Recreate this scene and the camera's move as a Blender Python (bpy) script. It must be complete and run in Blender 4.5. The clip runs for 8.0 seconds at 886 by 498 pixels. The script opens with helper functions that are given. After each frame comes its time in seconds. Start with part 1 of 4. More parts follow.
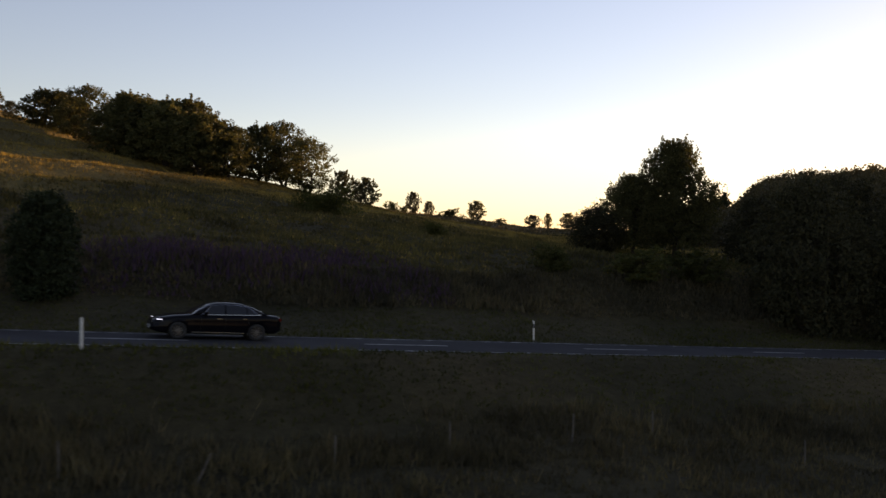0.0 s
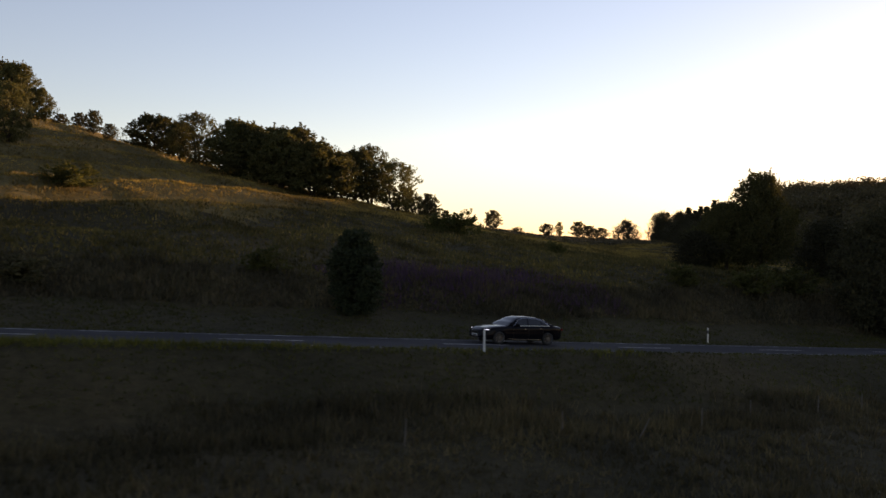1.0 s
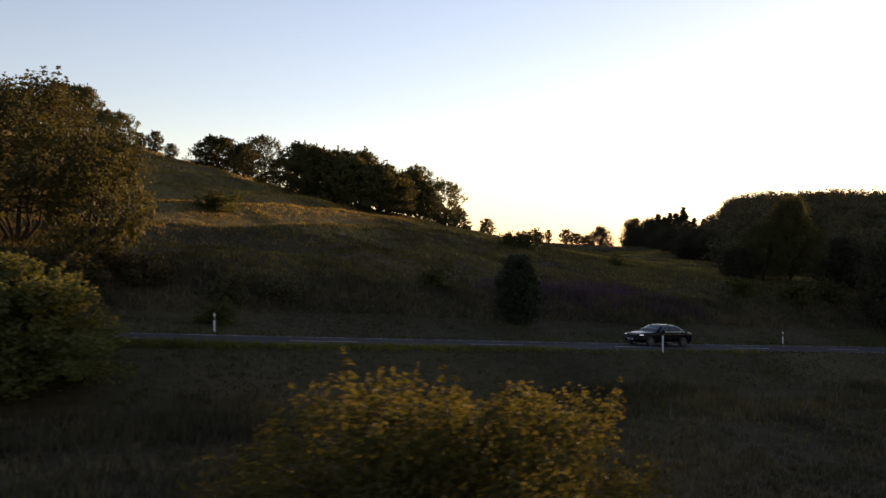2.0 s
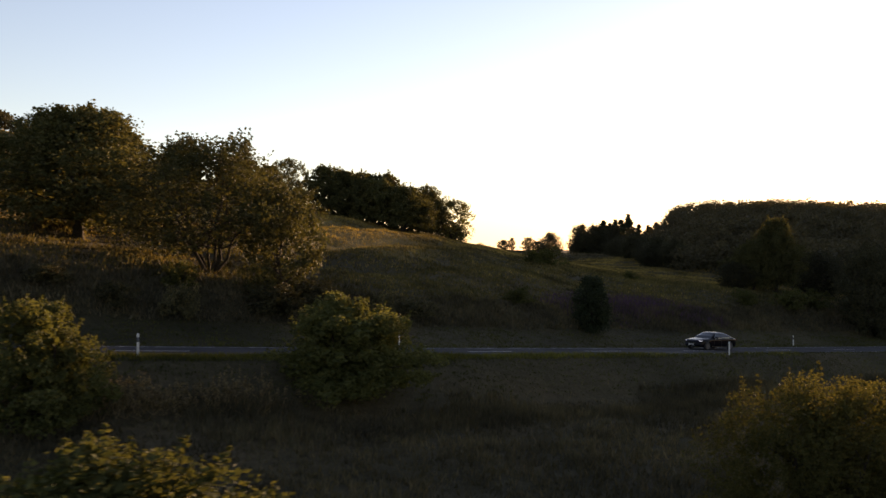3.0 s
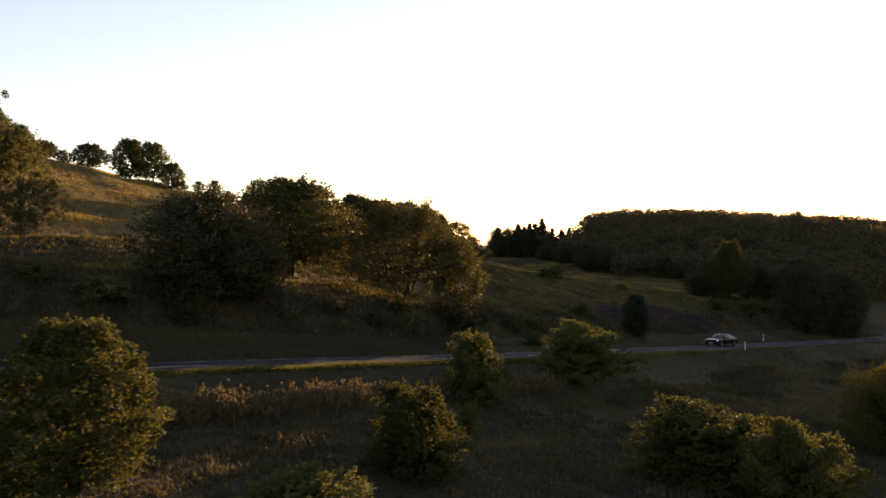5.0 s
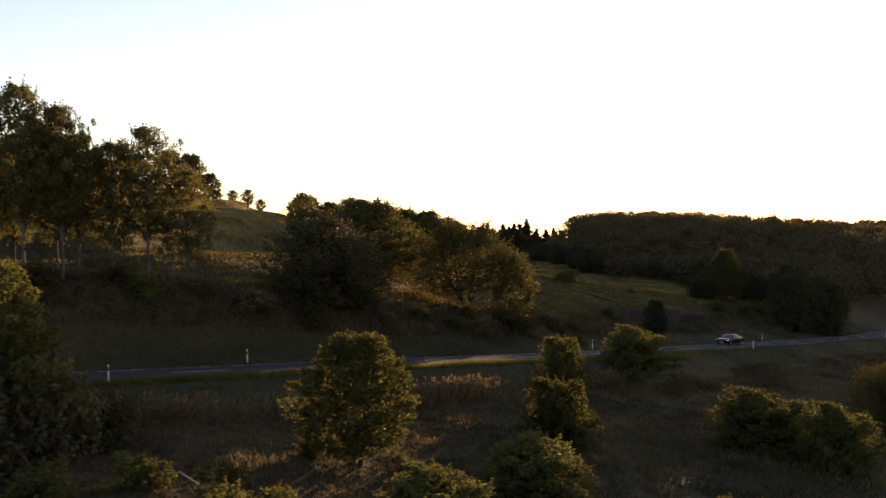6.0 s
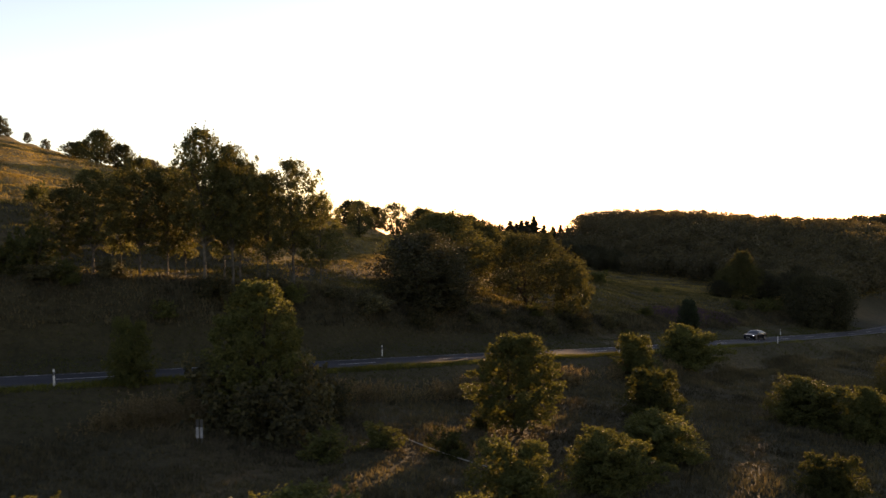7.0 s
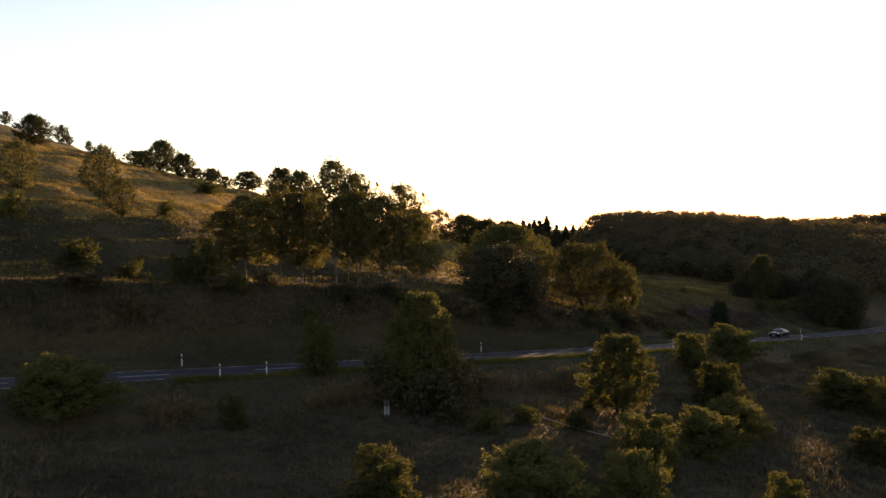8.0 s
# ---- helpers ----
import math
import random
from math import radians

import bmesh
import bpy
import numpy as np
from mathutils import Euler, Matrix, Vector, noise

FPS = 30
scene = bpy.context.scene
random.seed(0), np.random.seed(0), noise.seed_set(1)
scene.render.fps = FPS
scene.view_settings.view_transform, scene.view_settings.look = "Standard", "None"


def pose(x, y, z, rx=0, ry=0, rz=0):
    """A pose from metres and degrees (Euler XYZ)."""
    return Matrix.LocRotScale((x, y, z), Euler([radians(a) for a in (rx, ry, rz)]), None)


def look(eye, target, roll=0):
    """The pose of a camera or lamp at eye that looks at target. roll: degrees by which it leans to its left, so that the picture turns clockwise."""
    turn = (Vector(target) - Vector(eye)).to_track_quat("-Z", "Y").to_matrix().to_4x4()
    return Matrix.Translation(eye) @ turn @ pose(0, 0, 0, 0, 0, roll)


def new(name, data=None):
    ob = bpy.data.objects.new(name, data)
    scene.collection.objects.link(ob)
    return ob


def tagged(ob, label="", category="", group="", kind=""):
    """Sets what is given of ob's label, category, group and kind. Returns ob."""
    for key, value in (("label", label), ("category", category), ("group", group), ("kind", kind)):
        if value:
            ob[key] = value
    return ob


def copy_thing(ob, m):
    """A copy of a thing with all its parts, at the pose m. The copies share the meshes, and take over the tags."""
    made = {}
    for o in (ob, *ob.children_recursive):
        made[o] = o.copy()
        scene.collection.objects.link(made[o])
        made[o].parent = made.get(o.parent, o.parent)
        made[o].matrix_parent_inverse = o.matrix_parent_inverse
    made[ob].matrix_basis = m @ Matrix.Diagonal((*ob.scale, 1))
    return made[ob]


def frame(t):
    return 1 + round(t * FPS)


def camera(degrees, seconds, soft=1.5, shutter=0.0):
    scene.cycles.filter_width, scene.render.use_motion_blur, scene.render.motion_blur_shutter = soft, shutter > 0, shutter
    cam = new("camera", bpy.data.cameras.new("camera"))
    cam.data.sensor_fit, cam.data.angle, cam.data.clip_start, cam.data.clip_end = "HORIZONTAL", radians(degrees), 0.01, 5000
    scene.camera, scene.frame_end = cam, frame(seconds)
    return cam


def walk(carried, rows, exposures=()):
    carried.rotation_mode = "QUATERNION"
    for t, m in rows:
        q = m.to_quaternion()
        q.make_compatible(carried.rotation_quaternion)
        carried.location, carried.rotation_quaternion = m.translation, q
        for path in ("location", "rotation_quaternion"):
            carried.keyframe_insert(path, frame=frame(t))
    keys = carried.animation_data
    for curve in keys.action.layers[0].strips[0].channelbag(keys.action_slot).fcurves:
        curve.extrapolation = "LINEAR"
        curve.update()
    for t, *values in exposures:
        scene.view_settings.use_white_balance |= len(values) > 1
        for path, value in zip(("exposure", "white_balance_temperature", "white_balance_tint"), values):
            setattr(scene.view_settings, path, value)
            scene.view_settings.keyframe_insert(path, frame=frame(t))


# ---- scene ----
cam = camera(54.2, 8.0, soft=1.5, shutter=0.15)
PATH = [
    (0, (0.5, 0.15, 3.6), (0.51, 10.15, 3.539), 0.2),
    (0.5, (-7.01, -5.58, 4.29), (-6.796, 4.415, 4.235), 0.22),
    (1, (-14.92, -11.61, 5.02), (-14.517, -1.619, 4.986), 0.15),
    (1.5, (-22.39, -17.4, 5.69), (-21.752, -7.423, 5.667), 0.18),
    (3, (-45.43, -33.39, 8.36), (-43.601, -23.56, 8.375), -0.34),
    (3.5, (-52.75, -38.29, 9.32), (-50.544, -28.539, 9.342), -0.49),
    (4, (-60.4, -43.4, 10.37), (-57.826, -33.739, 10.373), -0.66),
    (4.5, (-67.49, -48.3, 11.39), (-64.579, -38.736, 11.365), -0.69),
    (6, (-88.94, -62.66, 14.8), (-85.41, -53.306, 14.682), -0.51),
    (6.5, (-95.97, -67.25, 15.86), (-92.362, -57.929, 15.698), -0.42),
    (7, (-103.46, -72.29, 17.01), (-99.836, -62.971, 16.807), -0.48),
    (7.5, (-110.58, -77.23, 18.2), (-106.943, -67.919, 17.955), -0.38),
    (8, (-118.31, -82.37, 19.26), (-114.662, -73.068, 19.001), -0.34),
]
walk(cam, [(t, look(eye, target, roll)) for t, eye, target, roll in PATH],
     exposures=[(0.0, 1.15, 6900, 34), (1.5, 1.24, 6850, 33), (3.5, 1.5, 6950, 31), (6.0, 1.66, 7150, 32), (8.0, 1.66, 7150, 32)])

# ---- sky, sun, exposure ----
SUN_AZ, SUN_EL = radians(41.2), radians(3.86)      # clockwise from +y, above the horizon
world = bpy.data.worlds.new("evening_sky")
scene.world = world
world.use_nodes = True
wn = world.node_tree
wn.nodes.clear()
sky = wn.nodes.new("ShaderNodeTexSky")
sky.sky_type = "NISHITA"
sky.sun_disc = False
sky.sun_elevation = SUN_EL
sky.sun_rotation = SUN_AZ
sky.air_density, sky.dust_density, sky.ozone_density = 1.0, 0.15, 1.8
bg = wn.nodes.new("ShaderNodeBackground")
bg.inputs[1].default_value = 0.15
wo = wn.nodes.new("ShaderNodeOutputWorld")
haze = wn.nodes.new("ShaderNodeHueSaturation")      # evening haze pales the sky
haze.inputs["Saturation"].default_value = 0.83
wn.links.new(sky.outputs[0], haze.inputs["Color"])
wn.links.new(haze.outputs[0], bg.inputs[0])
wn.links.new(bg.outputs[0], wo.inputs[0])

sun_dir = Vector((math.sin(SUN_AZ) * math.cos(SUN_EL), math.cos(SUN_AZ) * math.cos(SUN_EL), math.sin(SUN_EL)))
sl = bpy.data.lights.new("sun", "SUN")
sl.energy, sl.angle, sl.color = 5.0, radians(0.6), (1.0, 0.71, 0.37)
sun = new("sun", sl)
sun.matrix_world = look(sun_dir * 400, (0, 0, 0))


# ---- materials ----
def material(name):
    m = bpy.data.materials.new(name)
    m.use_nodes = True
    m.node_tree.nodes.clear()
    return m, m.node_tree.nodes, m.node_tree.links


def noise_node(n, l, scale, detail=4.0, rough=0.6, vec=None):
    t = n.new("ShaderNodeTexNoise")
    t.inputs["Scale"].default_value, t.inputs["Detail"].default_value, t.inputs["Roughness"].default_value = scale, detail, rough
    if vec is not None:
        l.new(vec, t.inputs["Vector"])
    return t


def ramp(n, l, src, stops):
    r = n.new("ShaderNodeValToRGB")
    while len(r.color_ramp.elements) < len(stops):
        r.color_ramp.elements.new(0.5)
    for e, (p, c) in zip(r.color_ramp.elements, stops):
        e.position, e.color = p, (*c, 1)
    l.new(src, r.inputs[0])
    return r


def mix(n, l, fac, a, b, how="MIX"):
    x = n.new("ShaderNodeMix")
    x.data_type, x.blend_type = "RGBA", how
    for sock, val in ((x.inputs[0], fac), (x.inputs[6], a), (x.inputs[7], b)):
        if hasattr(val, "is_linked"):
            l.new(val, sock)
        elif isinstance(val, (int, float)):
            sock.default_value = val
        else:
            sock.default_value = (*val, 1)
    return x.outputs[2]


def rough_mat(name, stops, scale, rough=0.8, metal=0.0, bump=0.0, bump_scale=None, second=None, spec=0.5):
    """Noise-varied surface with a second, larger blotch and a fine bump."""
    m, n, l = material(name)
    tc = n.new("ShaderNodeTexCoord")
    vec = tc.outputs["Object"]
    a = ramp(n, l, noise_node(n, l, scale, 6, 0.65, vec).outputs[0], stops)
    col = a.outputs[0]
    if second:
        sc, tint, amount = second
        f = ramp(n, l, noise_node(n, l, sc, 3, 0.5, vec).outputs[0], [(0.42, (0, 0, 0)), (0.62, (amount,) * 3)])
        col = mix(n, l, f.outputs[0], col, tint)
    p = n.new("ShaderNodeBsdfPrincipled")
    l.new(col, p.inputs["Base Color"])
    p.inputs["Roughness"].default_value, p.inputs["Metallic"].default_value = rough, metal
    p.inputs["Specular IOR Level"].default_value = spec
    if bump:
        b = n.new("ShaderNodeBump")
        b.inputs["Strength"].default_value = bump
        l.new(noise_node(n, l, bump_scale or scale * 3, 5, 0.7, vec).outputs[0], b.inputs["Height"])
        l.new(b.outputs[0], p.inputs["Normal"])
    o = n.new("ShaderNodeOutputMaterial")
    l.new(p.outputs[0], o.inputs[0])
    return m


def leaf_mat(name, dark, light, gold, through_share=0.4, tree_vary=0.35, patch=0.0):
    """Leaves: varied leaf by leaf and plant by plant; part of the light passes through them."""
    m, n, l = material(name)
    g = n.new("ShaderNodeNewGeometry")
    oi = n.new("ShaderNodeObjectInfo")
    r = ramp(n, l, g.outputs["Random Per Island"], [(0.0, dark), (0.6, light), (1.0, gold)])
    shade = n.new("ShaderNodeMapRange")
    shade.inputs[3].default_value, shade.inputs[4].default_value = 1 - tree_vary, 1 + tree_vary
    l.new(oi.outputs["Random"], shade.inputs[0])
    val = n.new("ShaderNodeVectorMath")
    val.operation = "SCALE"
    l.new(r.outputs[0], val.inputs[0])
    l.new(shade.outputs[0], val.inputs[3])
    col = val.outputs[0]
    if patch:
        # thin and rank patches, dry and damp streaks
        tc = n.new("ShaderNodeTexCoord")
        wide = ramp(n, l, noise_node(n, l, 0.16, 5, 0.65, tc.outputs["Object"]).outputs[0], [(0.36, (1 - patch,) * 3), (0.5, (1.0, 0.96, 0.9)), (0.64, (1 + patch, 1 + 0.8 * patch, 1 + 0.4 * patch))])
        col = mix(n, l, 1.0, col, wide.outputs[0], "MULTIPLY")
        fine = ramp(n, l, noise_node(n, l, 0.9, 4, 0.6, tc.outputs["Object"]).outputs[0], [(0.3, (1 - 0.7 * patch,) * 3), (0.7, (1 + 0.5 * patch,) * 3)])
        col = mix(n, l, 1.0, col, fine.outputs[0], "MULTIPLY")
    d = n.new("ShaderNodeBsdfPrincipled")
    d.inputs["Roughness"].default_value, d.inputs["Specular IOR Level"].default_value = 0.7, 0.1
    l.new(col, d.inputs["Base Color"])
    t = n.new("ShaderNodeBsdfTranslucent")
    warm = mix(n, l, 1.0, col, (1.42, 1.27, 0.68), "MULTIPLY")
    l.new(warm, t.inputs[0])
    ms = n.new("ShaderNodeMixShader")
    ms.inputs[0].default_value = through_share
    l.new(d.outputs[0], ms.inputs[1])
    l.new(t.outputs[0], ms.inputs[2])
    o = n.new("ShaderNodeOutputMaterial")
    l.new(ms.outputs[0], o.inputs[0])
    return m


def meadow_mat(name, stops):
    """Ground under the grass: straw, green and soil in patches of several sizes."""
    m, n, l = material(name)
    tc = n.new("ShaderNodeTexCoord")
    v = tc.outputs["Object"]
    big = ramp(n, l, noise_node(n, l, 0.05, 4, 0.6, v).outputs[0], stops)
    fine = ramp(n, l, noise_node(n, l, 2.2, 8, 0.75, v).outputs[0], [(0.3, (0.55, 0.55, 0.55)), (0.7, (1.25, 1.22, 1.15))])
    col = mix(n, l, 1.0, big.outputs[0], fine.outputs[0], "MULTIPLY")
    p = n.new("ShaderNodeBsdfPrincipled")
    p.inputs["Roughness"].default_value, p.inputs["Specular IOR Level"].default_value = 0.95, 0.1
    l.new(col, p.inputs["Base Color"])
    b = n.new("ShaderNodeBump")
    b.inputs["Strength"].default_value, b.inputs["Distance"].default_value = 0.7, 0.2
    l.new(noise_node(n, l, 3.5, 8, 0.75, v).outputs[0], b.inputs["Height"])
    l.new(b.outputs[0], p.inputs["Normal"])
    o = n.new("ShaderNodeOutputMaterial")
    l.new(p.outputs[0], o.inputs[0])
    return m


def plain(name, color, rough=0.5, metal=0.0, emit=0.0, coat=0.0):
    m, n, l = material(name)
    p = n.new("ShaderNodeBsdfPrincipled")
    p.inputs["Base Color"].default_value = (*color, 1)
    p.inputs["Roughness"].default_value, p.inputs["Metallic"].default_value = rough, metal
    p.inputs["Coat Weight"].default_value, p.inputs["Coat Roughness"].default_value = coat, 0.03
    if emit:
        p.inputs["Emission Color"].default_value, p.inputs["Emission Strength"].default_value = (*color, 1), emit
    o = n.new("ShaderNodeOutputMaterial")
    l.new(p.outputs[0], o.inputs[0])
    return m


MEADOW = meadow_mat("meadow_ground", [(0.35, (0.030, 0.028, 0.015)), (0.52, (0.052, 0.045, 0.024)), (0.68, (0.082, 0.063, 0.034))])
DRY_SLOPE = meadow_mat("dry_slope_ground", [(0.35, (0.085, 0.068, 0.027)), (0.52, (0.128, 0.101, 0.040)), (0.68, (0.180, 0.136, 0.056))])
ASPHALT = rough_mat("asphalt", [(0.3, (0.030, 0.030, 0.034)), (0.7, (0.050, 0.050, 0.054))], 9.0, 0.95, bump=0.25, bump_scale=40, second=(0.25, (0.026, 0.026, 0.028), 0.7), spec=0.08)
LINE_PAINT = rough_mat("road_line_paint", [(0.3, (0.30, 0.30, 0.29)), (0.6, (0.52, 0.52, 0.50))], 6.0, 0.7, second=(2.5, (0.16, 0.16, 0.16), 0.6))
WORN_PAINT = rough_mat("worn_line_paint", [(0.46, (0.045, 0.045, 0.048)), (0.60, (0.50, 0.50, 0.48))], 1.3, 0.8)
POST_WHITE = rough_mat("white_plastic", [(0.35, (0.50, 0.50, 0.48)), (0.7, (0.68, 0.68, 0.66))], 4.0, 0.5, second=(3.0, (0.42, 0.40, 0.34), 0.5))
MARKER_GREY = rough_mat("weathered_grey_paint", [(0.35, (0.17, 0.17, 0.18)), (0.7, (0.28, 0.28, 0.29))], 5.0, 0.6, second=(3.0, (0.14, 0.14, 0.13), 0.6))
POST_BLACK = rough_mat("black_plastic", [(0.3, (0.015, 0.015, 0.016)), (0.7, (0.03, 0.03, 0.03))], 8.0, 0.5)
WEATHERED = rough_mat("weathered_wood", [(0.3, (0.05, 0.045, 0.037)), (0.7, (0.13, 0.115, 0.10))], 12.0, 0.85, bump=0.4, bump_scale=60)
PALE_WOOD = rough_mat("bleached_wood", [(0.3, (0.20, 0.185, 0.16)), (0.7, (0.32, 0.30, 0.26))], 9.0, 0.8, bump=0.3, bump_scale=50, second=(2.0, (0.18, 0.16, 0.13), 0.6))
BARK = rough_mat("bark", [(0.3, (0.022, 0.018, 0.013)), (0.7, (0.055, 0.045, 0.032))], 5.0, 0.95, bump=0.6, bump_scale=22, spec=0.1)
PALE_BARK = rough_mat("pale_bark", [(0.35, (0.05, 0.043, 0.032)), (0.6, (0.12, 0.105, 0.08))], 3.0, 0.9, bump=0.4, bump_scale=18, second=(2.0, (0.04, 0.035, 0.03), 0.8), spec=0.1)
LEAF_OAK = leaf_mat("oak_leaves", (0.042, 0.044, 0.017), (0.064, 0.064, 0.024), (0.090, 0.083, 0.032), 0.32)
LEAF_BUSH = leaf_mat("bush_leaves", (0.045, 0.051, 0.017), (0.063, 0.068, 0.022), (0.092, 0.091, 0.030), 0.38)
LEAF_GOLD = leaf_mat("yellowing_leaves", (0.060, 0.061, 0.019), (0.082, 0.080, 0.025), (0.120, 0.106, 0.034), 0.42)
LEAF_ASPEN = leaf_mat("aspen_leaves", (0.052, 0.056, 0.023), (0.082, 0.083, 0.031), (0.125, 0.114, 0.045), 0.42)
LEAF_DARK = leaf_mat("dark_leaves", (0.036, 0.036, 0.022), (0.065, 0.061, 0.029), (0.106, 0.090, 0.041), 0.25)
LEAF_WOOD = leaf_mat("wood_canopy_leaves", (0.046, 0.041, 0.024), (0.056, 0.049, 0.028), (0.070, 0.059, 0.032), 0.30)
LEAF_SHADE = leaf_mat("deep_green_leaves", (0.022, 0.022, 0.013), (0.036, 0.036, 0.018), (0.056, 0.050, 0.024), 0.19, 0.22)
NEEDLE = leaf_mat("needles", (0.013, 0.018, 0.010), (0.023, 0.031, 0.015), (0.036, 0.042, 0.021), 0.2)
BLADE = leaf_mat("grass_blades", (0.124, 0.104, 0.033), (0.173, 0.136, 0.047), (0.242, 0.178, 0.066), 0.37, 0.0, 0.62)
BLADE_GREEN = leaf_mat("green_grass_blades", (0.054, 0.050, 0.032), (0.071, 0.066, 0.043), (0.102, 0.086, 0.056), 0.30, 0.0, 0.45)
BLADE_LIP = leaf_mat("fresh_grass_blades", (0.060, 0.072, 0.020), (0.085, 0.094, 0.026), (0.118, 0.112, 0.036), 0.45, 0.0, 0.3)
# olive grass; its dark tone also stands in for shade on the slope
BLADE_SLOPE = leaf_mat("olive_shade_blades", (0.056, 0.055, 0.024), (0.078, 0.073, 0.031), (0.118, 0.098, 0.044), 0.35, 0.0, 0.5)
BLADE_VERGE = leaf_mat("verge_grass_blades", (0.036, 0.043, 0.015), (0.050, 0.057, 0.020), (0.074, 0.072, 0.028), 0.35, 0.0, 0.3)
REED = leaf_mat("reed_blades", (0.085, 0.068, 0.038), (0.145, 0.114, 0.066), (0.210, 0.165, 0.098), 0.40, 0.0)
FLOWER = leaf_mat("purple_flowers", (0.052, 0.036, 0.060), (0.078, 0.046, 0.092), (0.046, 0.042, 0.028), 0.35, 0.0)


# ---- lie of the land: s runs along the road uphill, v across it (plus: towards the hill) ----
def sstep(a, b, x):
    t = min(1.0, max(0.0, (x - a) / (b - a)))
    return t * t * (3 - 2 * t)
def to_sv(x, y):
    dx, dy = x + 11.5, y - 28.7
    s = -(dx * 0.908 + dy * 0.419)
    q = -dx * 0.419 + dy * 0.908
    return s, q - centre(s)
def centre(s):
    k = min(170.0, max(-120.0, s)) - 16
    return 4.25 + 0.00036 * k * k - 2.4 * sstep(4, 46, s)
def to_xy(s, v):
    q = v + centre(s)
    return -11.5 - 0.908 * s - 0.419 * q, 28.7 - 0.419 * s + 0.908 * q
def road_z(s):
    a = 0.068 * s + 0.5 * sstep(0, 65, s)
    if s < -50: a = -3.4 - 4.0 * (1 - math.exp((s + 50) * 0.017))
    if s > 150: a = 10.7 + 8.0 * (1 - math.exp(-(s - 150) * 0.0085))
    return a
def hill(s, v):
    bank = (2.2 + 2.0 * sstep(22, 62, s) + 1.6 * sstep(50, 88, s) + 1.6 * sstep(-15, -45, s) * (1 - sstep(18, 45, v))) * sstep(8.0 - 0.5 * sstep(50, 80, s), 15.0 - 1.8 * sstep(50, 80, s), v)
    v -= 2.4 * sstep(4, 46, s) * sstep(15, 24, v)
    g = 0.07 + 0.16 * sstep(-120, 40, s)
    a = g * max(0.0, v - 13)
    top = 5 + min(46.0, 10 * math.exp((min(s, 200) + 17) / 45)) + 12 * sstep(-60, -160, s) * (1 - 0.5 * sstep(140, 220, v))
    k = 2.5
    m = -k * math.log(math.exp(-min(a, 120) / k) + math.exp(-min(top, 120) / k)) + k * math.log(1 + math.exp(-top / k))
    mound = 9 * math.exp(-((s + 185) / 55) ** 2 - ((v - 95) / (75 if v < 95 else 32)) ** 2)
    round_off = 2.9 * sstep(95, 160, v) * sstep(0, 25, s)      # the brow flattens
    fold = 1.1 * sstep(19, 37, v) * (1 - sstep(44, 82, v)) * sstep(62, 96, s)      # a swell that shades the slope below it
    terrace = 1.4 * sstep(13, 19, v) * (1 - sstep(23, 40, v)) * sstep(60, 84, s)      # level ground behind the bank's edge
    return bank + m + mound - round_off + fold - terrace
def far_ridge(s):
    """Height of the long ridge that closes the valley."""
    return 16.3 - 4.2 * sstep(-62, -100, s) - 4.0 * sstep(-98, -132, s) - 3.0 * sstep(-130, -180, s) - 3.0 * sstep(-185, -225, s)
def field(v):
    w = -v
    return -2.0 * sstep(4.0, 10.0, w) - 0.085 * (max(0.0, min(w, 75.0) - 8))
def height(x, y):
    s, v = to_sv(x, y)
    z = road_z(s)
    if v > 0:
        z += 0.65 * sstep(3.6, 9.5, v) + hill(s, v)
        k = sstep(122, 200, v) * sstep(5, -45, s)
        z += (far_ridge(s) - 0.05 * max(0.0, v - 235) - z) * k * (1 - sstep(900, 1500, v))
    else:
        z += field(v) + 0.14 * sstep(3.0, 3.9, -v) * (1 - sstep(4.4, 5.6, -v))
    # wooded rise far off beyond the valley
    return z + 20 * math.exp(-((x - 590) ** 2 + (y - 520) ** 2) / 30000)
def bump(x, y):
    """Tussocks and hollows, none on the road and its verges."""
    s, v = to_sv(x, y)
    k = sstep(4.5, 9.0, abs(v))
    if k == 0.0:
        return 0.0
    a = noise.noise((x * 0.11, y * 0.11, 0.0)) * 0.45 + noise.noise((x * 0.45, y * 0.45, 3.0)) * 0.2
    # narrow cattle terraces along the contour of the upper slope
    up = sstep(16, 30, v) * sstep(-30, 10, s)
    a += up * 0.5 * math.sin(height(x, y) * 2.6 + 1.5 * noise.noise((x * 0.05, y * 0.05, 7.0)))
    return a * k


def ground_z(x, y):
    return height(x, y) + bump(x, y)


def mesh_object(name, verts, faces, mat, parent=None, smooth=False):
    me = bpy.data.meshes.new(name)
    me.from_pydata(verts, [], faces)
    me.materials.append(mat)
    if smooth:
        me.polygons.foreach_set("use_smooth", [True] * len(me.polygons))
    me.update()
    ob = new(name, me)
    if parent is not None:
        ob.parent = parent
    return ob


def part(name, bm, mat, parent, label=""):
    """Links a bmesh as one mesh object under a thing or a part."""
    me = bpy.data.meshes.new(name)
    bm.to_mesh(me)
    bm.free()
    me.materials.append(mat)
    ob = new(name, me)
    ob.parent = parent
    if label:
        tagged(ob, label)
    return ob


def spread(a, b, step):
    return list(np.arange(a, b, step))


def outwards(start, end, step, grow):
    out, x = [], start
    while abs(x) < abs(end):
        out.append(x)
        x += step
        step *= grow
    return out + [end]


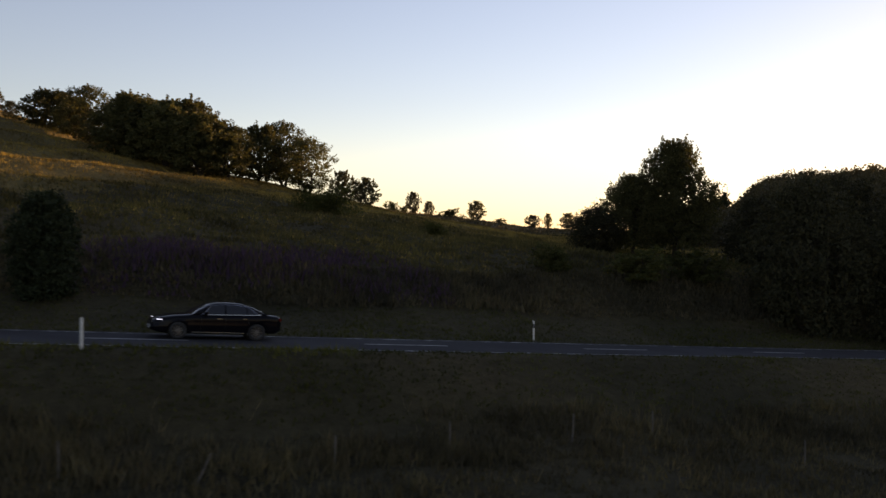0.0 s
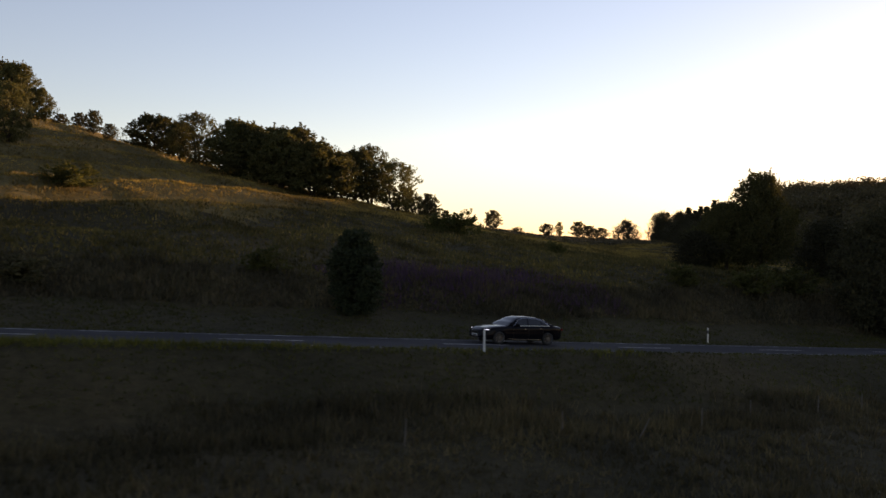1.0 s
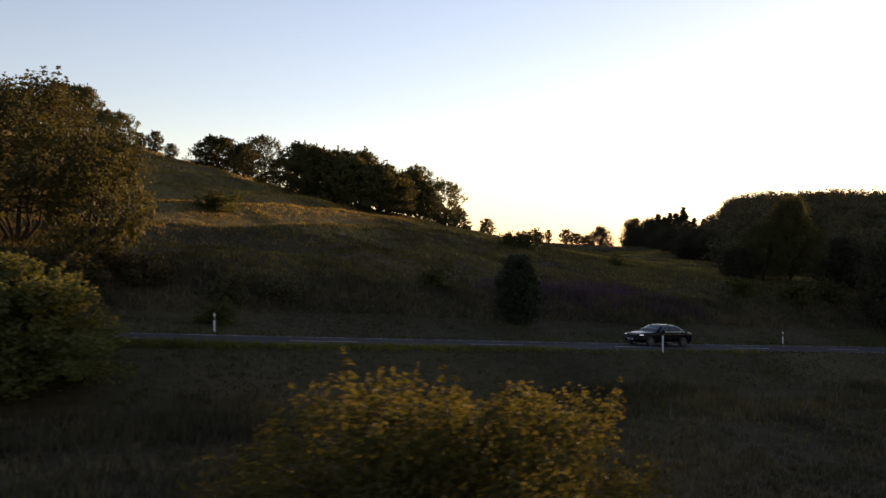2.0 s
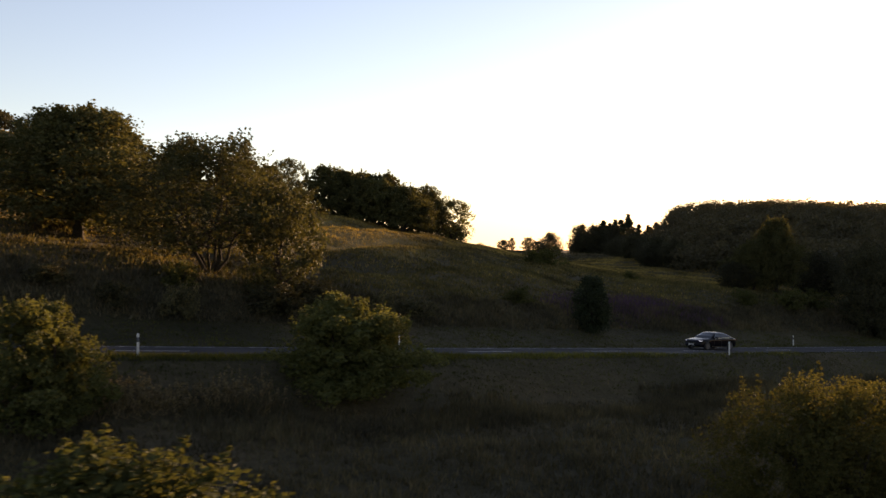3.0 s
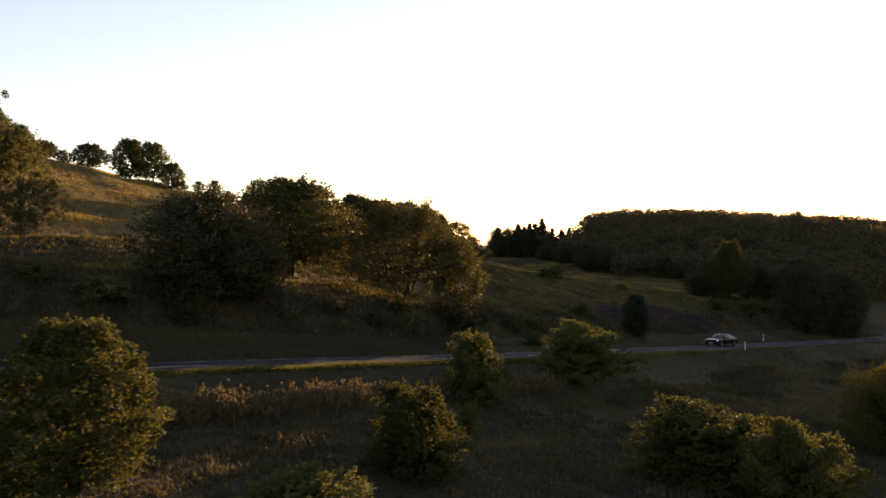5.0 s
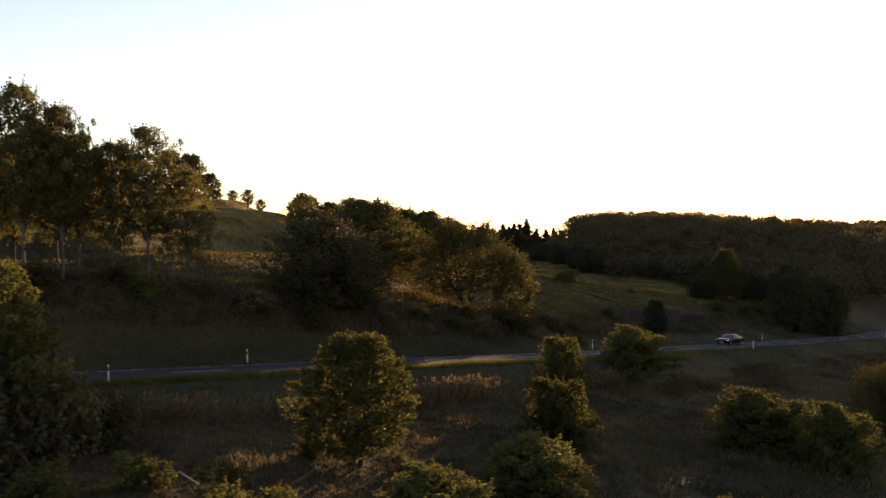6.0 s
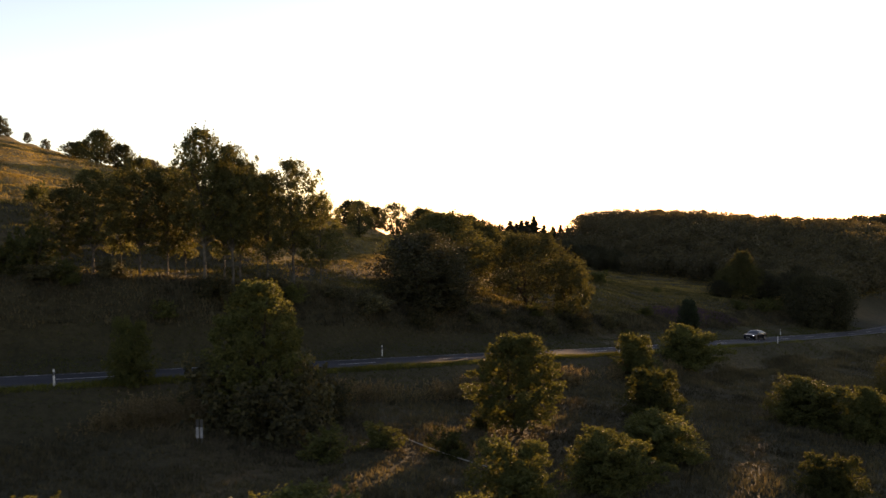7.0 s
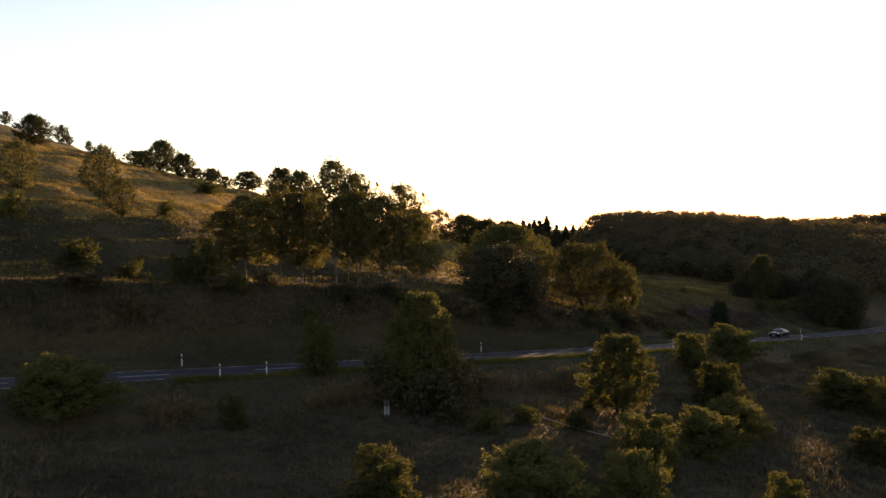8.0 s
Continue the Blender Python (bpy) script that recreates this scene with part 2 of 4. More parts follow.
s_lines = sorted(set(outwards(-75, -2400, -3.0, 1.13) + spread(-73.5, 165, 1.5) + outwards(166, 2400, 3.0, 1.13)))
v_lines = sorted(set(outwards(-82, -2400, -3.0, 1.14) + spread(-80, -12, 2.0) + spread(-11, 20, 0.5) + spread(20, 170, 1.6) + outwards(171, 2400, 3.0, 1.13)))
gv, gf = [], []
for s in s_lines:
    for v in v_lines:
        x, y = to_xy(s, v)
        z = ground_z(x, y)
        if abs(v) < 2.7:
            z -= 0.12
        gv.append((x, y, z))
nv = len(v_lines)
for i in range(len(s_lines) - 1):
    for j in range(nv - 1):
        a = i * nv + j
        gf.append((a, a + 1, a + nv + 1, a + nv))
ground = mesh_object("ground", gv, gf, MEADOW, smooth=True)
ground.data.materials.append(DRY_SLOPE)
# dry ground starts higher at both slope ends: their shade is put into the colour
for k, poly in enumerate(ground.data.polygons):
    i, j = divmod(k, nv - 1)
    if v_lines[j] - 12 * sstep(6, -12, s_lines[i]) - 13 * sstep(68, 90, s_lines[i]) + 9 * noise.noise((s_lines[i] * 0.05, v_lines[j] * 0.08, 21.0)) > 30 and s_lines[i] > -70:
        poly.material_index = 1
tagged(ground, "rolling evening meadow with dry grass and a hillside", "ground", kind="structure")


# ---- road ----
def strip(name, s0, s1, v0, v1, lift, mat, step=2.0, thick=0.0):
    n = max(1, int(round((s1 - s0) / step)))
    vs, fs = [], []
    for i in range(n + 1):
        s = s0 + (s1 - s0) * i / n
        for v in (v0, v1):
            x, y = to_xy(s, v)
            vs.append((x, y, road_z(s) + lift))
    for i in range(n):
        fs.append((2 * i, 2 * i + 1, 2 * i + 3, 2 * i + 2))
    if thick:
        m = len(vs)
        vs += [(x, y, z - thick) for x, y, z in vs]
        for i in range(n):
            a, b = 2 * i, 2 * i + 2
            fs += [(a, b, b + m, a + m), (a + 1, a + 1 + m, b + 1 + m, b + 1)]
    return mesh_object(name, vs, fs, mat)


road = tagged(strip("road", -700, 700, -2.75, 2.75, 0.02, ASPHALT, 2.0, 0.15), "dark two-lane asphalt country road with faded lines", "road", kind="structure")
for k in range(-9, 15):
    s0 = -4.2 + 11.45 * k
    strip("centre_dash", s0, s0 + 4.0, -0.07, 0.07, 0.026, LINE_PAINT).parent = road
for side in (-2.45, 2.45):
    strip("edge_line", -120, 190, side - 0.06, side + 0.06, 0.026, WORN_PAINT).parent = road


# ---- plants ----
def tube(verts, faces, pts, radii, sides=6):
    """Adds a tapered limb along pts."""
    base = len(verts)
    for i, (p, r) in enumerate(zip(pts, radii)):
        d = (pts[min(i + 1, len(pts) - 1)] - pts[max(i - 1, 0)]).normalized()
        u = d.orthogonal().normalized()
        w = d.cross(u)
        for k in range(sides):
            a = 2 * math.pi * k / sides
            verts.append(tuple(p + (u * math.cos(a) + w * math.sin(a)) * r))
    for i in range(len(pts) - 1):
        for k in range(sides):
            a, b = base + i * sides + k, base + i * sides + (k + 1) % sides
            faces.append((a, b, b + sides, a + sides))


def leaf_cloud(rng, centres, radii, counts, size, flat=0.75, droop=0.0, far=False):
    """Leaf blades (a bent quad each, a triangle where far) round clump centres; returns verts and faces."""
    pos = []
    for c, r, k in zip(centres, radii, counts):
        d = rng.normal(size=(k, 3))
        d /= np.linalg.norm(d, axis=1)[:, None]
        rad = r * rng.uniform(0.25, 1.0, size=(k, 1)) ** 0.6
        p = d * rad
        p[:, 2] *= flat
        pos.append(p + np.array(c))
    pos = np.concatenate(pos)
    n = len(pos)
    a = rng.normal(size=(n, 3))
    a /= np.linalg.norm(a, axis=1)[:, None]
    b = rng.normal(size=(n, 3))
    b[:, 2] -= droop
    b -= a * np.sum(a * b, axis=1)[:, None]
    b /= np.linalg.norm(b, axis=1)[:, None]
    ln = size * rng.uniform(0.6, 1.3, size=(n, 1))
    wd = ln * rng.uniform(0.3, 0.45, size=(n, 1))
    lift = np.cross(a, b) * ln * 0.15
    if far:
        v = np.stack([pos - b * ln * 0.5, pos + a * wd * 1.8 + lift, pos + b * ln * 0.5], axis=1).reshape(-1, 3)
        return v.tolist(), np.arange(3 * n).reshape(-1, 3).tolist()
    v = np.stack([pos - b * ln * 0.5, pos + a * wd + lift, pos + b * ln * 0.5, pos - a * wd + lift], axis=1).reshape(-1, 3)
    f = np.arange(4 * n).reshape(-1, 4)
    return v.tolist(), f.tolist()


PROFILES = {
    "round": lambda h: math.sqrt(max(0.0, 1 - (2 * h - 0.9) ** 2 * 0.95)),
    "broad": lambda h: max(0.0, 1 - h ** 3) ** 0.5 * (0.72 + 0.28 * math.sin(math.pi * min(1, h * 1.3))),
    "ovate": lambda h: max(0.0, math.sin(math.pi * (0.12 + 0.86 * h) ** 0.8)) ** 0.62,
    "column": lambda h: max(0.05, math.sin(math.pi * (0.15 + 0.83 * h)) ** 0.6),
    "bush": lambda h: max(0.0, 1 - (h * 0.97) ** 2.6) ** 0.5,
}


def make_tree(name, H, W, base, clumps, leaves, size, shape, leaf, bark, seed, trunk_r=0.16, stems=1, ragged=0.25, clump_r=0.16, limbs=18, dense=10, heads=1, far=False, heart=0.5, shoots=0.75, reach=0.10):
    """A tree of height H and crown width W; base: the crown's lower edge over H."""
    rng = np.random.default_rng(seed)
    root = new(name)
    prof = PROFILES[shape]
    cents, rads, cnts = [], [], []
    lobes = rng.uniform(0, 2 * math.pi, 3)
    # a bush of several heads: each has its own offset, width and height
    domes = [(0.0, 0.0, 1.0, 1.0)]
    if heads > 1:
        domes = []
        for k in range(heads):
            a = 2 * math.pi * k / heads + rng.uniform(-0.5, 0.5)
            o = W * rng.uniform(0.12, 0.27)
            domes.append((o * math.cos(a), o * math.sin(a), rng.uniform(0.58, 0.76), 1.0 if k == 0 else rng.uniform(0.62, 0.95)))
    for i in range(clumps):
        h = (i + 0.5) / clumps
        h = min(0.95, max(0.01, h + rng.normal() * 0.03))
        ang = i * 2.39996 + rng.normal() * 0.3
        edge = max(0.26, prof(h)) * (1 + ragged * 0.6 * math.sin(2 * ang + lobes[0]) * math.sin(5 * h + lobes[1]) + ragged * rng.normal() * 0.5)
        r = W * 0.5 * edge * (rng.uniform(0.35, 1.0) ** 0.55)
        cr = W * clump_r * rng.uniform(0.6, 1.3)
        z = H * (base + (1 - base) * h) - cr * 0.45
        z = max(z, cr * 0.4)
        ox, oy, wk, hk = domes[i % len(domes)]
        cents.append((ox + wk * r * math.cos(ang), oy + wk * r * math.sin(ang), max(z * hk, cr * 0.35)))
        rads.append(cr)
        cnts.append(max(8, int(leaves / clumps * rng.uniform(0.6, 1.4))))
    # leafy shoots that stand out of the outline, outwards and up
    for i in range(int(clumps * shoots)):
        h = rng.uniform(0.08, 0.97)
        ang = rng.uniform(0, 2 * math.pi)
        r = W * 0.5 * prof(h) * rng.uniform(0.72, 0.95)
        ox, oy, wk, hk = domes[i % len(domes)]
        p = np.array((ox + wk * r * math.cos(ang), oy + wk * r * math.sin(ang), max(0.2, hk * H * (base + (1 - base) * h) * 0.95)))
        d = np.array((math.cos(ang) * (1.15 - h), math.sin(ang) * (1.15 - h), rng.uniform(0.1, 0.5) + 0.5 * h))
        d *= W * rng.uniform(0.05, reach + 0.06 * ragged) / np.linalg.norm(d)
        for q in range(5):
            cents.append(tuple(p + d * (0.1 + 0.25 * q)))
            rads.append(W * clump_r * (0.36 - 0.068 * q))
            cnts.append(max(4, int(leaves / clumps * (0.12 - 0.02 * q))))
    v, f = leaf_cloud(rng, cents, rads, cnts, size, far=far)
    # inner foliage, coarser and close to the axis, that keeps the crown from being see-through
    inner = [(c[0] * heart, c[1] * heart, c[2] * 0.9) for c in cents]
    v2, f2 = leaf_cloud(rng, inner, [r * 0.8 for r in rads], [dense if i < clumps else 0 for i in range(len(cents))], size * 2.2, far=far)
    f += [[i + len(v) for i in q] for q in f2]
    v += v2
    # stretch the crown to the size asked for
    va = np.array(v)
    up = H / np.percentile(va[:, 2], 99.7)
    wide = W / (np.percentile(np.abs(va[:, :2]), 98.5) * 2)
    va *= (wide, wide, up)
    v = va.tolist()
    cents = [(c[0] * wide, c[1] * wide, c[2] * up) for c in cents]
    tv, tf = [], []
    picks = rng.permutation(clumps)[:limbs]
    for k in range(stems):
        a = 2 * math.pi * k / stems + rng.uniform(0, 1)
        out = 0.0 if stems == 1 else W * (0.22 if stems < 6 else rng.uniform(0.08, 0.36))
        foot = Vector((math.cos(a) * 0.15 * (stems > 1), math.sin(a) * 0.15 * (stems > 1), -0.35))
        head = Vector((math.cos(a) * out, math.sin(a) * out, H * (0.9 if shape in ("ovate", "column") else 0.72)))
        pts = []
        for i in range(7):
            q = i / 6
            p = foot.lerp(head, q)
            p += Vector((rng.normal(), rng.normal(), 0)) * (0.009 if bark is PALE_BARK else 0.018) * H * (q > 0) * (1 - 0.4 * q)
            pts.append(p)
        tube(tv, tf, pts, [trunk_r * (1.25 if i == 0 else 1 - 0.13 * i) for i in range(7)], 8)
        for j in picks[k::stems]:
            c = Vector(cents[j])
            t0 = min(0.92, max(0.18, 1.1 * base, c.z / head.z * rng.uniform(0.45, 0.75)))
            i0 = int(t0 * 6)
            p0 = pts[i0].lerp(pts[min(6, i0 + 1)], t0 * 6 - i0)
            mid = p0.lerp(c, 0.5) + Vector((rng.normal(), rng.normal(), 0.6)) * 0.03 * W
            r0 = trunk_r * (1 - 0.78 * t0) * 0.55
            tube(tv, tf, [p0, p0.lerp(mid, 0.5), mid, c], [r0, r0 * 0.75, r0 * 0.5, r0 * 0.15], 5)
    mesh_object("trunk", tv, tf, bark, root, smooth=True)
    mesh_object("crown", v, f, leaf, root)
    root["size"] = (H, W)
    return root


def make_spruce(name, H, W, seed):
    rng = np.random.default_rng(seed)
    root = new(name)
    tv, tf = [], []
    tube(tv, tf, [Vector((0, 0, -0.3)), Vector((0, 0, H * 0.5)), Vector((0, 0, H))], [0.02 * H, 0.012 * H, 0.003 * H], 6)
    cents, rads, cnts = [], [], []
    for i in range(120):
        h = (i + 0.5) / 120
        r = W * 0.5 * min(1.0, 1.9 * (1 - h)) * rng.uniform(0.3, 1.0)
        a = i * 2.39996
        cents.append((r * math.cos(a), r * math.sin(a), H * (0.04 + 0.96 * h) - 0.25 * r))
        rads.append(W * 0.17 * min(1.0, 1.6 * (1.0 - h)) + 0.12)
        cnts.append(int(44 * (1.12 - h)))
    v, f = leaf_cloud(rng, cents, rads, cnts, 0.55, 0.5, 0.8, True)
    mesh_object("trunk", tv, tf, BARK, root, smooth=True)
    mesh_object("crown", v, f, NEEDLE, root)
    root["size"] = (H, W)
    return root


def plant(proto, rows, label, category, group=""):
    """Sets the first copy and then further ones: x, y, height, width, each."""
    rng = np.random.default_rng(len(rows) * 7 + int(abs(rows[0][0]) * 10))
    H, W = proto["size"]
    for i, (x, y, h, w) in enumerate(rows):
        k = proto.scale
        m = Matrix.Translation((x, y, ground_z(x, y))) @ Matrix.Rotation(rng.uniform(0, 6.28), 4, "Z") @ Matrix.Diagonal((w / W / k.x, w / W * rng.uniform(0.9, 1.1) / k.y, h / H / k.z, 1))
        ob = proto if "placed" not in proto else copy_thing(proto, m)
        if ob is proto:
            proto["placed"] = 1
            proto.matrix_basis = m
        tagged(ob, label, category, group)


def tufts(name, n, region, tall, wide, mat, seed, label, blades=3, keep=None):
    """Grass as one object: n bunches of bent blades over a stretch (s0, s1, v0, v1)."""
    rng = np.random.default_rng(seed)
    s0, s1, v0, v1 = region
    vs, fs = [], []
    for _ in range(n):
        s, v = rng.uniform(s0, s1), rng.uniform(v0, v1)
        x, y = to_xy(s, v)
        if keep is not None and rng.uniform() > keep(x, y, s, v):
            continue
        z = ground_z(x, y) - 0.03
        big = rng.uniform(0.55, 1.25) * (0.75 + 0.5 * noise.noise((x * 0.15, y * 0.15, 11.0)))
        for _ in range(blades):
            a, h, w = rng.uniform(0, 6.28), tall * big * rng.uniform(0.6, 1.2), wide * rng.uniform(0.6, 1.3)
            bx, by = x + rng.normal() * wide * 1.6, y + rng.normal() * wide * 1.6
            lx, ly = rng.normal() * 0.3 * h, rng.normal() * 0.3 * h
            cx, cy = math.cos(a) * w * 0.5, math.sin(a) * w * 0.5
            b = len(vs)
            vs += [(bx - cx, by - cy, z), (bx + cx, by + cy, z), (bx + lx, by + ly, z + h)]
            fs.append((b, b + 1, b + 2))
    ob = mesh_object(name, vs, fs, mat)
    return tagged(ob, label, "grass", kind="stuff")


# prototypes, each set out at its first place
OAK = make_tree("tree", 9.0, 9.5, 0.20, 130, 21000, 0.19, "broad", LEAF_OAK, BARK, 1, 0.26, 1, 0.25, 0.13, 26, dense=22, heart=0.62)
OAK_FAR = make_tree("tree", 8.0, 8.5, 0.16, 130, 8200, 0.28, "broad", LEAF_OAK, BARK, 31, 0.2, 2, 0.4, 0.095, 30, dense=6, far=True, heart=0.58, shoots=1.0)
OPEN = make_tree("tree", 8.0, 7.0, 0.12, 85, 8000, 0.22, "round", LEAF_OAK, BARK, 2, 0.18, 2, 0.4, 0.12, 34, dense=3, far=True)
CHERRY = make_tree("tree", 9.5, 12.5, 0.24, 150, 21000, 0.18, "broad", LEAF_OAK, BARK, 3, 0.10, 9, 0.25, 0.10, 110, dense=8, heart=0.6)
ASPEN = make_tree("tree", 12.0, 6.0, 0.34, 140, 13000, 0.18, "round", LEAF_ASPEN, PALE_BARK, 4, 0.14, 1, 0.7, 0.095, 44, dense=2, far=True, heart=0.5, shoots=1.1, reach=0.14)
ASPEN_B = make_tree("tree", 12.0, 6.0, 0.26, 140, 13000, 0.18, "column", LEAF_ASPEN, PALE_BARK, 14, 0.11, 1, 0.7, 0.10, 42, dense=2, far=True, heart=0.5, shoots=1.1, reach=0.14)
BUSH_A = make_tree("bush", 5.0, 6.0, 0.0, 160, 18000, 0.15, "bush", LEAF_BUSH, BARK, 5, 0.10, 4, 0.4, 0.10, 40, dense=34, heads=5, heart=0.72)
BUSH_B = make_tree("bush", 5.0, 4.8, 0.04, 150, 15000, 0.14, "bush", LEAF_BUSH, BARK, 6, 0.09, 3, 0.42, 0.10, 40, dense=20, heads=3, heart=0.66)
YOUNG = make_tree("tree", 7.5, 5.5, 0.15, 190, 19000, 0.15, "ovate", LEAF_BUSH, BARK, 7, 0.12, 2, 0.2, 0.085, 50, dense=7, heart=0.6)
NEAR_BUSH = make_tree("bush", 7.0, 8.0, 0.0, 230, 44000, 0.095, "bush", LEAF_GOLD, BARK, 15, 0.11, 5, 0.35, 0.085, 70, dense=40, heads=6, heart=0.74)
SHRUB = make_tree("shrub", 2.5, 3.5, 0.0, 45, 2400, 0.18, "bush", LEAF_BUSH, BARK, 8, 0.04, 3, 0.4, 0.13, 12, dense=5, heads=4, far=True)
THICKET = make_tree("shrub", 2.5, 3.5, 0.0, 55, 3200, 0.17, "bush", LEAF_DARK, BARK, 18, 0.04, 3, 0.45, 0.13, 12, dense=5, heads=4, far=True)
JUNIPER = make_tree("juniper", 4.5, 3.2, 0.0, 130, 12000, 0.15, "column", NEEDLE, BARK, 9, 0.10, 1, 0.12, 0.16, 10, far=True)
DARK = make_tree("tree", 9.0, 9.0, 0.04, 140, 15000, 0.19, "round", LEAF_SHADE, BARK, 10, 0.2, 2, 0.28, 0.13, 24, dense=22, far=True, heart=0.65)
SMALL = make_tree("tree", 5.0, 4.5, 0.14, 60, 2400, 0.26, "round", LEAF_DARK, BARK, 11, 0.10, 1, 0.45, 0.12, 18, dense=5, far=True, heart=0.6, shoots=1.0)
SPRUCE = make_spruce("spruce", 11.0, 4.0, 12)

# ---- hillside trees ----
plant(OAK_FAR, [(-51.9, 116.5, 6.0, 8.3), (-37.9, 108.2, 7.6, 9.4), (-33.3, 106.6, 8.0, 9.2), (-29.9, 102.8, 8.2, 9.4), (-27.1, 98.9, 7.2, 8.0), (-35.6, 101.5, 7.6, 8.5), (-31.0, 99.0, 7.2, 8.0), (-24.5, 101.0, 6.4, 6.5), (-22.0, 107.0, 7.2, 6.4), (-47.6, 113.4, 5.4, 5.2)],
      "broad dark green oak standing on the grassy hillside", "tree", "hillside oaks")
plant(OPEN, [(-44.2, 109.5, 7.5, 6.8), (-20.5, 114.9, 8.4, 7.6), (-16.8, 110.7, 6.9, 7.8), (-58.9, 85.6, 7.0, 5.6), (-45.6, 30.3, 8.5, 6.0)],
      "open-crowned tree with bare limbs showing on the hillside", "tree", "hillside trees")
plant(OAK, [(-61, 37.8, 9.9, 14.8)], "broad dark oak with low spreading crown on the slope", "tree")
plant(OAK_FAR, [(-78.6, 124.5, 8.2, 7.0), (-74.4, 122.5, 7.6, 6.5), (-70.8, 121.5, 5.4, 4.5), (-86.0, 128.0, 4.8, 7.4)],
      "leafy tree in a clump high on the slope", "tree", "upper slope clump")
plant(CHERRY, [(-50.6, 31.8, 9.8, 14.6)], "wide many-stemmed tree with thin spreading limbs", "tree", "slope foot trees")
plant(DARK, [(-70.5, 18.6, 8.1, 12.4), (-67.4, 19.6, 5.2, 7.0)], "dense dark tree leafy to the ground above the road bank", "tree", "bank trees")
plant(SMALL, [(-69.0, 125.5, 2.6, 2.8), (-65.8, 124.5, 2.4, 2.4), (-62.9, 122.5, 3.6, 3.2), (-60.3, 122.0, 2.8, 2.4), (-91.0, 130.0, 3.0, 3.8), (-93.8, 132.0, 3.2, 4.3), (-97.0, 134.5, 3.6, 3.8)],
      "small round tree on the brow of the hill", "tree", "brow trees")
plant(SMALL, [(-8.2, 256.0, 7.0, 4.6), (-3.4, 254.0, 4.4, 3.6), (10.0, 243.0, 5.6, 5.4), (31.0, 250.0, 4.4, 2.6), (36.8, 250.0, 4.8, 5.2)], "small lone tree on the falling ridge line", "tree", "ridge line trees")
plant(SMALL, [(-15.2, 136.0, 5.4, 4.6), (-11.6, 136.0, 5.0, 4.6), (25.5, 240.0, 3.6, 4.6), (39.6, 248.0, 3.6, 6.0), (43.2, 248.0, 3.4, 5.5)], "dark round tree far off on the ridge", "tree", "gap trees")
plant(SHRUB, [(2.5, 240.0, 2.6, 7.0), (-14.0, 250.0, 3.4, 5.0), (-10.8, 252.0, 2.4, 3.6), (16.0, 236.0, 1.6, 4.0)], "low bush on the far ridge line", "shrub", "ridge shrubs")
plant(SHRUB, [(-43.7, 62.9, 1.9, 5.1), (-24.2, 43.4, 1.5, 2.8), (-11.9, 80.2, 1.9, 3.2), (-9.9, 80.5, 2.6, 4.5), (-0.2, 74.7, 1.2, 2.4), (-52.2, 27.0, 1.8, 3.0), (-38.0, 27.5, 1.4, 2.6)],
      "low leafy shrub in dry slope grass", "shrub", "slope shrubs")
plant(JUNIPER, [(-18.1, 40.6, 4.9, 3.0)], "dense dark upright juniper beside the road bank", "juniper")

# ---- trees by the road's lower end, woods on the far hill ----
plant(OAK, [(20.0, 73.2, 10.0, 7.5), (16.4, 72.6, 6.7, 6.0)], "tall dark tree with ragged feathery top", "tree", "lower trees")
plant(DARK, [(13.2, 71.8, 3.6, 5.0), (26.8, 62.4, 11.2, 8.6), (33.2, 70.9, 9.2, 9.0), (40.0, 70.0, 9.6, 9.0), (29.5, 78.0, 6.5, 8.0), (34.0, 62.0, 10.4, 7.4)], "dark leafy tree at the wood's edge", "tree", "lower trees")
plant(SHRUB, [(14.3, 61.0, 2.3, 5.0), (8.3, 60.4, 1.9, 3.3), (19.0, 63.5, 2.3, 5.0)], "pale flowering shrub below dark trees", "shrub", "lower shrubs")
plant(SPRUCE, [(107.6, 394.1, 20.6, 12.2), (111.9, 374.9, 21.0, 12.8), (113.8, 364.6, 20.9, 11.5), (115.7, 353.3, 22.6, 10.8), (117.0, 344.0, 17.6, 8.8), (118.0, 335.8, 17.0, 8.8), (118.7, 328.6, 17.6, 8.8), (119.4, 320.5, 15.7, 8.8), (113.0, 369.2, 19.6, 12.2), (114.7, 359.4, 20.3, 11.9), (121.0, 340.0, 16.2, 8.8), (121.5, 326.0, 16.4, 8.8)],
      "dark narrow spruce at the edge of the woods", "spruce", "row of spruces")
plant(DARK, [(109.9, 384.3, 20.0, 12.0), (105.0, 392.0, 16.4, 10.0), (79.5, 360.0, 15.1, 11.0), (96.5, 366, 19.3, 13), (101, 352, 17.9, 12), (103, 338, 16.5, 11), (106, 325, 15.5, 10)], "dark round tree beside far spruces", "tree", "far round trees")

plant(OAK_FAR, [(112.0, 381.0, 15.0, 12.0), (114.5, 369.0, 15.5, 12.0), (116.5, 358.0, 15.0, 12.0), (118.5, 347.0, 13.5, 11.0), (120.0, 337.0, 12.6, 11.0), (121.0, 327.0, 12.4, 11.0), (121.5, 318.0, 12.0, 11.0)], "dark leafy tree among the far spruces", "tree", "far edge trees")

